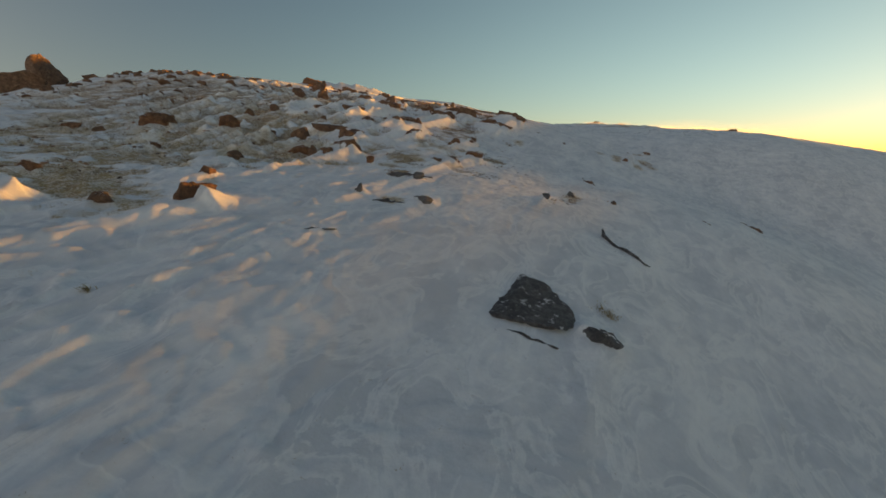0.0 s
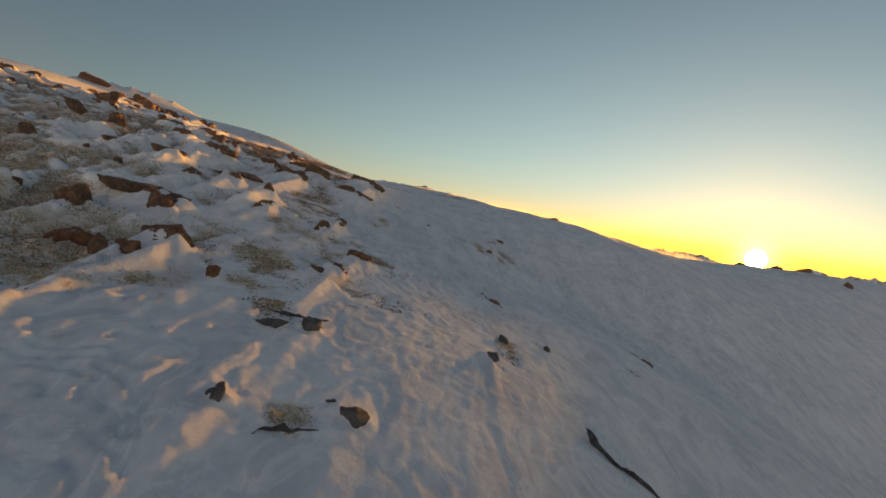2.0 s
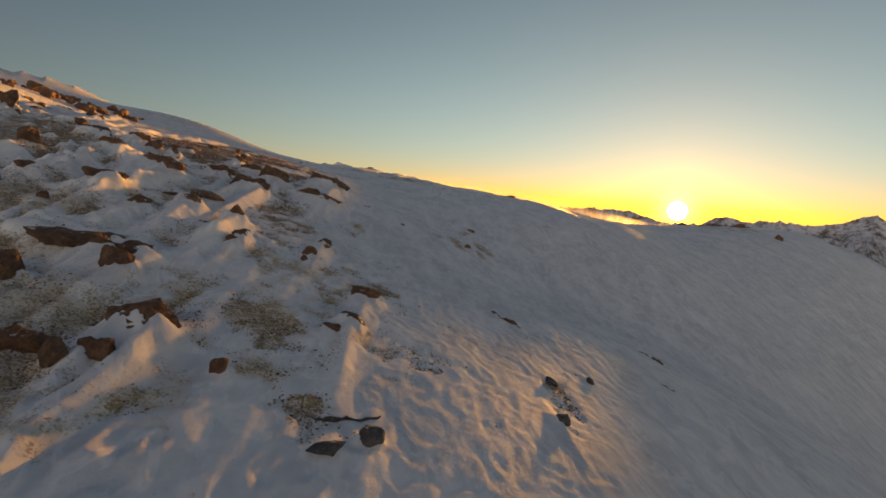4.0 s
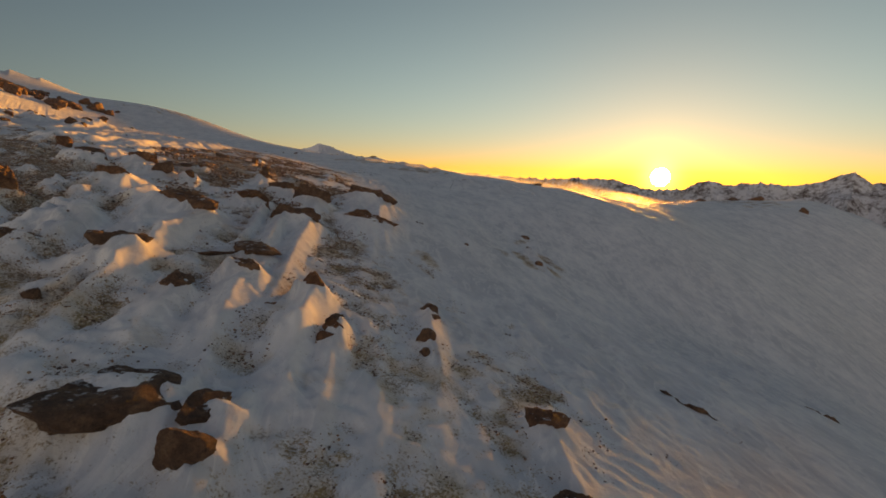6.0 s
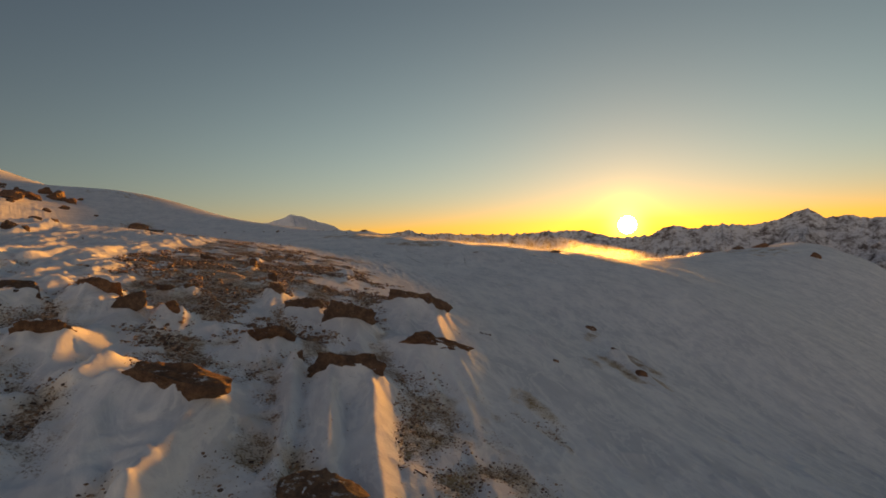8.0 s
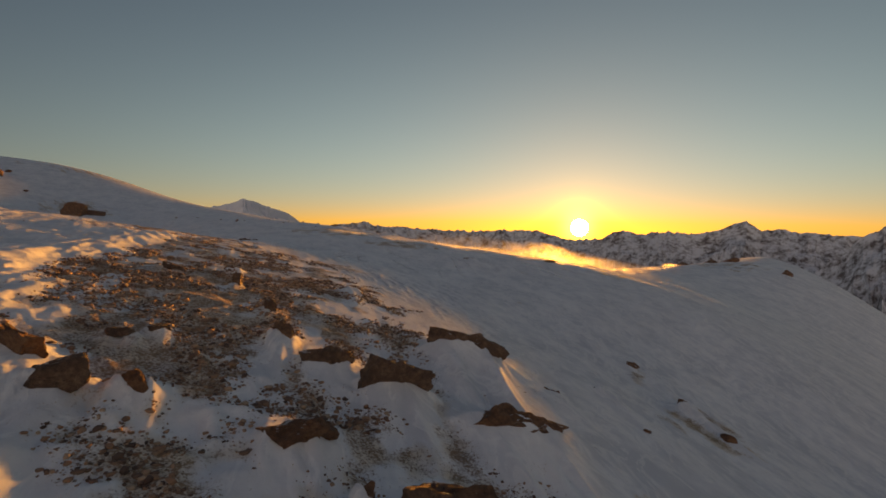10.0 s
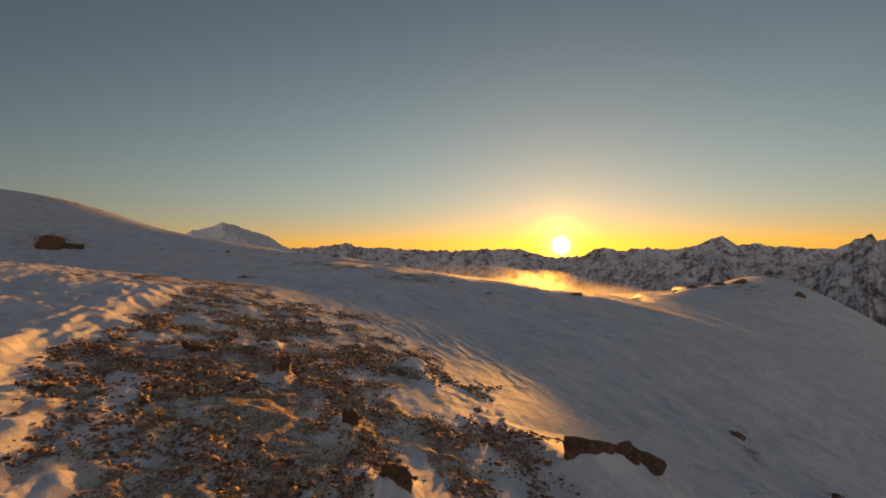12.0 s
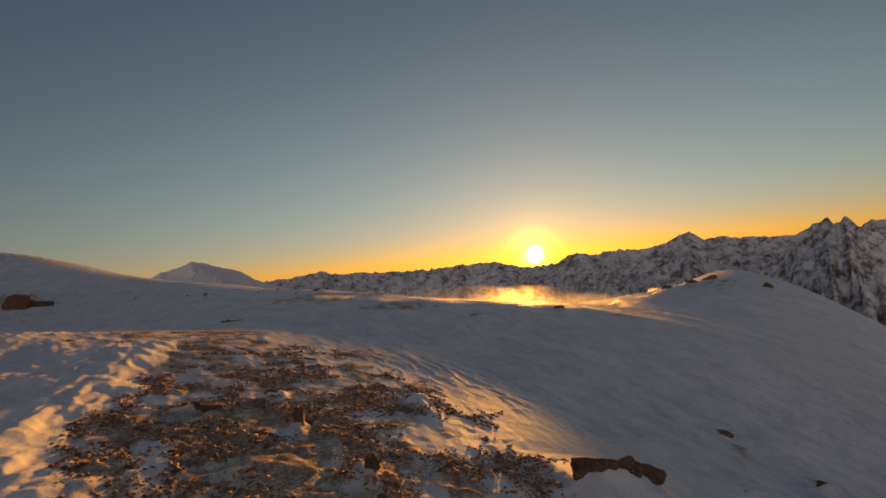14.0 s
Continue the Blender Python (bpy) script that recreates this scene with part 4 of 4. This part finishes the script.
PEBBLE_MAT = pebble_material()
pebble_field("gravel", 14000, 1, (-4.5, 8.0), (3.5, 15.5), 0.005, 0.017, 0.8, "small dark angular stones strewn over scoured snow and soil")
pebble_field("gravel", 24000, 2, (-3.0, 15.5), (6.0, 31.0), 0.007, 0.023, 0.7, "brown frost-shattered gravel between streaks of snow")
pebble_field("gravel", 6500, 4, (-1.5, 17.5), (6.0, 27.0), 0.014, 0.045, 0.5, "fist-sized frost-shattered brown stones packed between specks of snow")
pebble_field("gravel", 5000, 3, (-14.0, 6.0), (-4.0, 36.0), 0.010, 0.05, 0.9, "loose stones on the upper slope")


def grass_material():
    m, t, b = material("dry_grass")
    r = node(t, "ShaderNodeNewGeometry").outputs["Random Per Island"]
    t.links.new(ramp(t, r, [(0.0, (0.22, 0.15, 0.06)), (0.6, (0.40, 0.30, 0.12)), (1.0, (0.50, 0.42, 0.22))]), b.inputs["Base Color"])
    b.inputs["Roughness"].default_value = 0.8
    return m


GRASS_MAT = grass_material()


def grass_mesh(name, x, y, z, tall, rng):
    n = len(x)
    a = rng.normal(3.9, 0.7, n)  # blades lie downwind
    dx, dy = np.cos(a), np.sin(a)
    wid = 0.0022 + 0.002 * rng.uniform(0, 1, n)
    pts = []
    for k, (reach, lift) in enumerate(((0, 0), (0.35, 0.5), (0.95, 0.62))):
        taper = (1, 0.8, 0.15)[k]
        cx, cy, cz = x + dx * tall * reach, y + dy * tall * reach, z + tall * lift - 0.004
        for sgn in (-1, 1):
            pts.append(np.stack([cx - dy * wid * taper * sgn, cy + dx * wid * taper * sgn, cz], -1))
    v = np.stack(pts, 1).reshape(-1, 3)
    q = np.array([[0, 1, 3, 2], [2, 3, 5, 4]])
    f = (q[None] + (np.arange(n) * 6)[:, None, None]).reshape(-1, 4)
    me = mesh_from_arrays(name, v, f)
    me.materials.append(GRASS_MAT)
    return me


def grass_field(count, seed, lo, hi, label):
    x, y, rng = bare_points(count, seed, lo, hi, 0.9)
    keep = fbm(x / 0.5, y / 0.5, 2, 120) > 0.52
    x, y = x[keep], y[keep]
    me = grass_mesh("dry_grass", x, y, ground_heights(x, y), rng.uniform(0.015, 0.035, len(x)), rng)
    return tagged(new("dry_grass", me), label, "grass", kind="stuff")


grass_field(5000, 11, (-4.5, 8.0), (2.0, 14.5), "flattened straw-coloured mountain grass in the snow")
grass_field(6000, 12, (-3.0, 17.0), (6.0, 28.0), "flattened straw-coloured mountain grass among gravel")


# ---- snow blown off the crest ----
def spindrift_material():
    m, t, b = material("blown_snow")
    t.nodes.remove(b)
    att = t.nodes.new("ShaderNodeAttribute")
    att.attribute_name = "veil"
    pos = node(t, "ShaderNodeNewGeometry").outputs["Position"]
    turn = node(t, "ShaderNodeMapping")
    turn.vector_type = "TEXTURE"
    turn.inputs["Rotation"].default_value = (0, 0, -WIND)
    turn.inputs["Scale"].default_value = (0.5, 2.8, 0.4)
    t.links.new(pos, turn.inputs["Vector"])
    n = ramp(t, tex_noise(t, 1.0, 5, 0.6, turn.outputs[0]), [(0.26, (0, 0, 0)), (0.56, (1, 1, 1))])
    fac = calc(t, "MULTIPLY", att.outputs["Fac"], n)
    thin, glow, mixer = (t.nodes.new("ShaderNode" + k) for k in ("BsdfTransparent", "BsdfTranslucent", "MixShader"))
    glow.inputs["Color"].default_value = (0.9, 0.9, 0.9, 1)
    t.links.new(fac, mixer.inputs[0])
    t.links.new(thin.outputs[0], mixer.inputs[1])
    ahead = node(t, "ShaderNodeBsdfRefraction", Roughness=0.6, IOR=1.15)  # fine ice grains scatter light forward
    both = node(t, "ShaderNodeMixShader", Fac=0.08)
    t.links.new(glow.outputs[0], both.inputs[1])
    t.links.new(ahead.outputs[0], both.inputs[2])
    t.links.new(both.outputs[0], mixer.inputs[2])
    t.links.new(mixer.outputs[0], t.nodes["Material Output"].inputs[0])
    return m


SPIN_MAT = spindrift_material()


def spindrift(name, starts, seed, long, tall, dense, label, bearing=31):
    """Thin veils of drifting snow that stream downwind close over the ground."""
    rng = np.random.RandomState(seed)
    nu, nv = 14, 5
    dx, dy = math.sin(radians(bearing)), math.cos(radians(bearing))
    verts, faces, veil = [], [], []
    for x0, y0 in starts:
        run, up = rng.uniform(*long), rng.uniform(*tall)
        x0, y0 = x0 + rng.normal(0, 0.8), y0 + rng.normal(0, 0.8)
        u, v = np.meshgrid(np.linspace(0, 1, nu), np.linspace(0, 1, nv))
        bend = 0.3 * np.sin(u * 5 + rng.uniform(0, 6)) + v * rng.uniform(-0.5, 0.5)
        x, y = x0 - dx * run * u + dy * bend, y0 - dy * run * u - dx * bend
        z = ground_heights(x.ravel(), y.ravel()).reshape(x.shape) - 0.05 + up * v * (0.45 + 0.55 * np.sin(np.pi * u))
        base = len(verts) * nu * nv
        q = np.arange(nu * nv).reshape(nv, nu) + base
        verts.append(np.stack([x, y, z], -1).reshape(-1, 3))
        faces.append(np.stack([q[:-1, :-1], q[:-1, 1:], q[1:, 1:], q[1:, :-1]], -1).reshape(-1, 4))
        veil.append((dense * rng.uniform(0.5, 1.0) * np.sin(np.pi * u) * (1 - v) ** 0.9).ravel())
    me = mesh_from_arrays(name, np.concatenate(verts), np.concatenate(faces))
    at = me.attributes.new("veil", "FLOAT", "POINT")
    at.data.foreach_set("value", np.concatenate(veil).astype(np.float32))
    me.polygons.foreach_set("use_smooth", np.ones(len(me.polygons), bool))
    me.materials.append(SPIN_MAT)
    return tagged(new(name, me), label, "drifting snow", kind="stuff")


def along(a, b, n):
    return [(a[0] + (b[0] - a[0]) * k / (n - 1), a[1] + (b[1] - a[1]) * k / (n - 1)) for k in range(n)]


spindrift("blowing_snow", along((20.2, 25.2), (18.6, 30.0), 7), 1, (4, 6), (0.14, 0.32), 0.9, "wind-blown snow glowing orange in the low sun along the crest", 161)
spindrift("blowing_snow", along((21, 27), (40, 29.5), 8), 5, (4, 7), (0.25, 0.5), 0.9, "low curtain of wind-blown snow lit orange by the sun", 265)
spindrift("blowing_snow", along((24, 29), (32, 27), 7), 4, (6, 9), (0.6, 1.2), 0.2, "thin haze of lifted snow above the crest", 135)
spindrift("blowing_snow", along((17.5, 32), (15.0, 38), 6), 7, (3, 5), (0.15, 0.3), 0.6, "orange-lit gusts of snow on the saddle", 158)
spindrift("blowing_snow", along((13, 33), (24, 26), 11), 6, (3, 8), (0.08, 0.25), 0.5, "orange-lit streaks of snow drifting down the slope")
spindrift("blowing_snow", along((2, 30), (10, 33), 8), 8, (3, 6), (0.1, 0.25), 0.3, "soft gusts of snow blowing off the shoulder")
spindrift("blowing_snow", along((6, 34), (16, 30), 9), 3, (3, 7), (0.12, 0.3), 0.35, "thin streaks of drifting snow close above the slope")


# ---- single grass tufts in the snow ----
def grass_tuft(x, y, wide, count, seed):
    rng = np.random.RandomState(seed)
    px, py = x + rng.normal(0, wide / 3, count), y + rng.normal(0, wide / 3, count)
    me = grass_mesh("grass_tuft", px, py, ground_heights(px, py), rng.uniform(0.03, 0.08, count), rng)
    return tagged(new("grass_tuft", me), "small straw-coloured grass tuft poking out of the snow", "grass tuft", "grass tufts in the snow")


grass_tuft(1.31, 4.71, 0.16, 90, 21)
grass_tuft(-2.84, 3.71, 0.06, 40, 22)
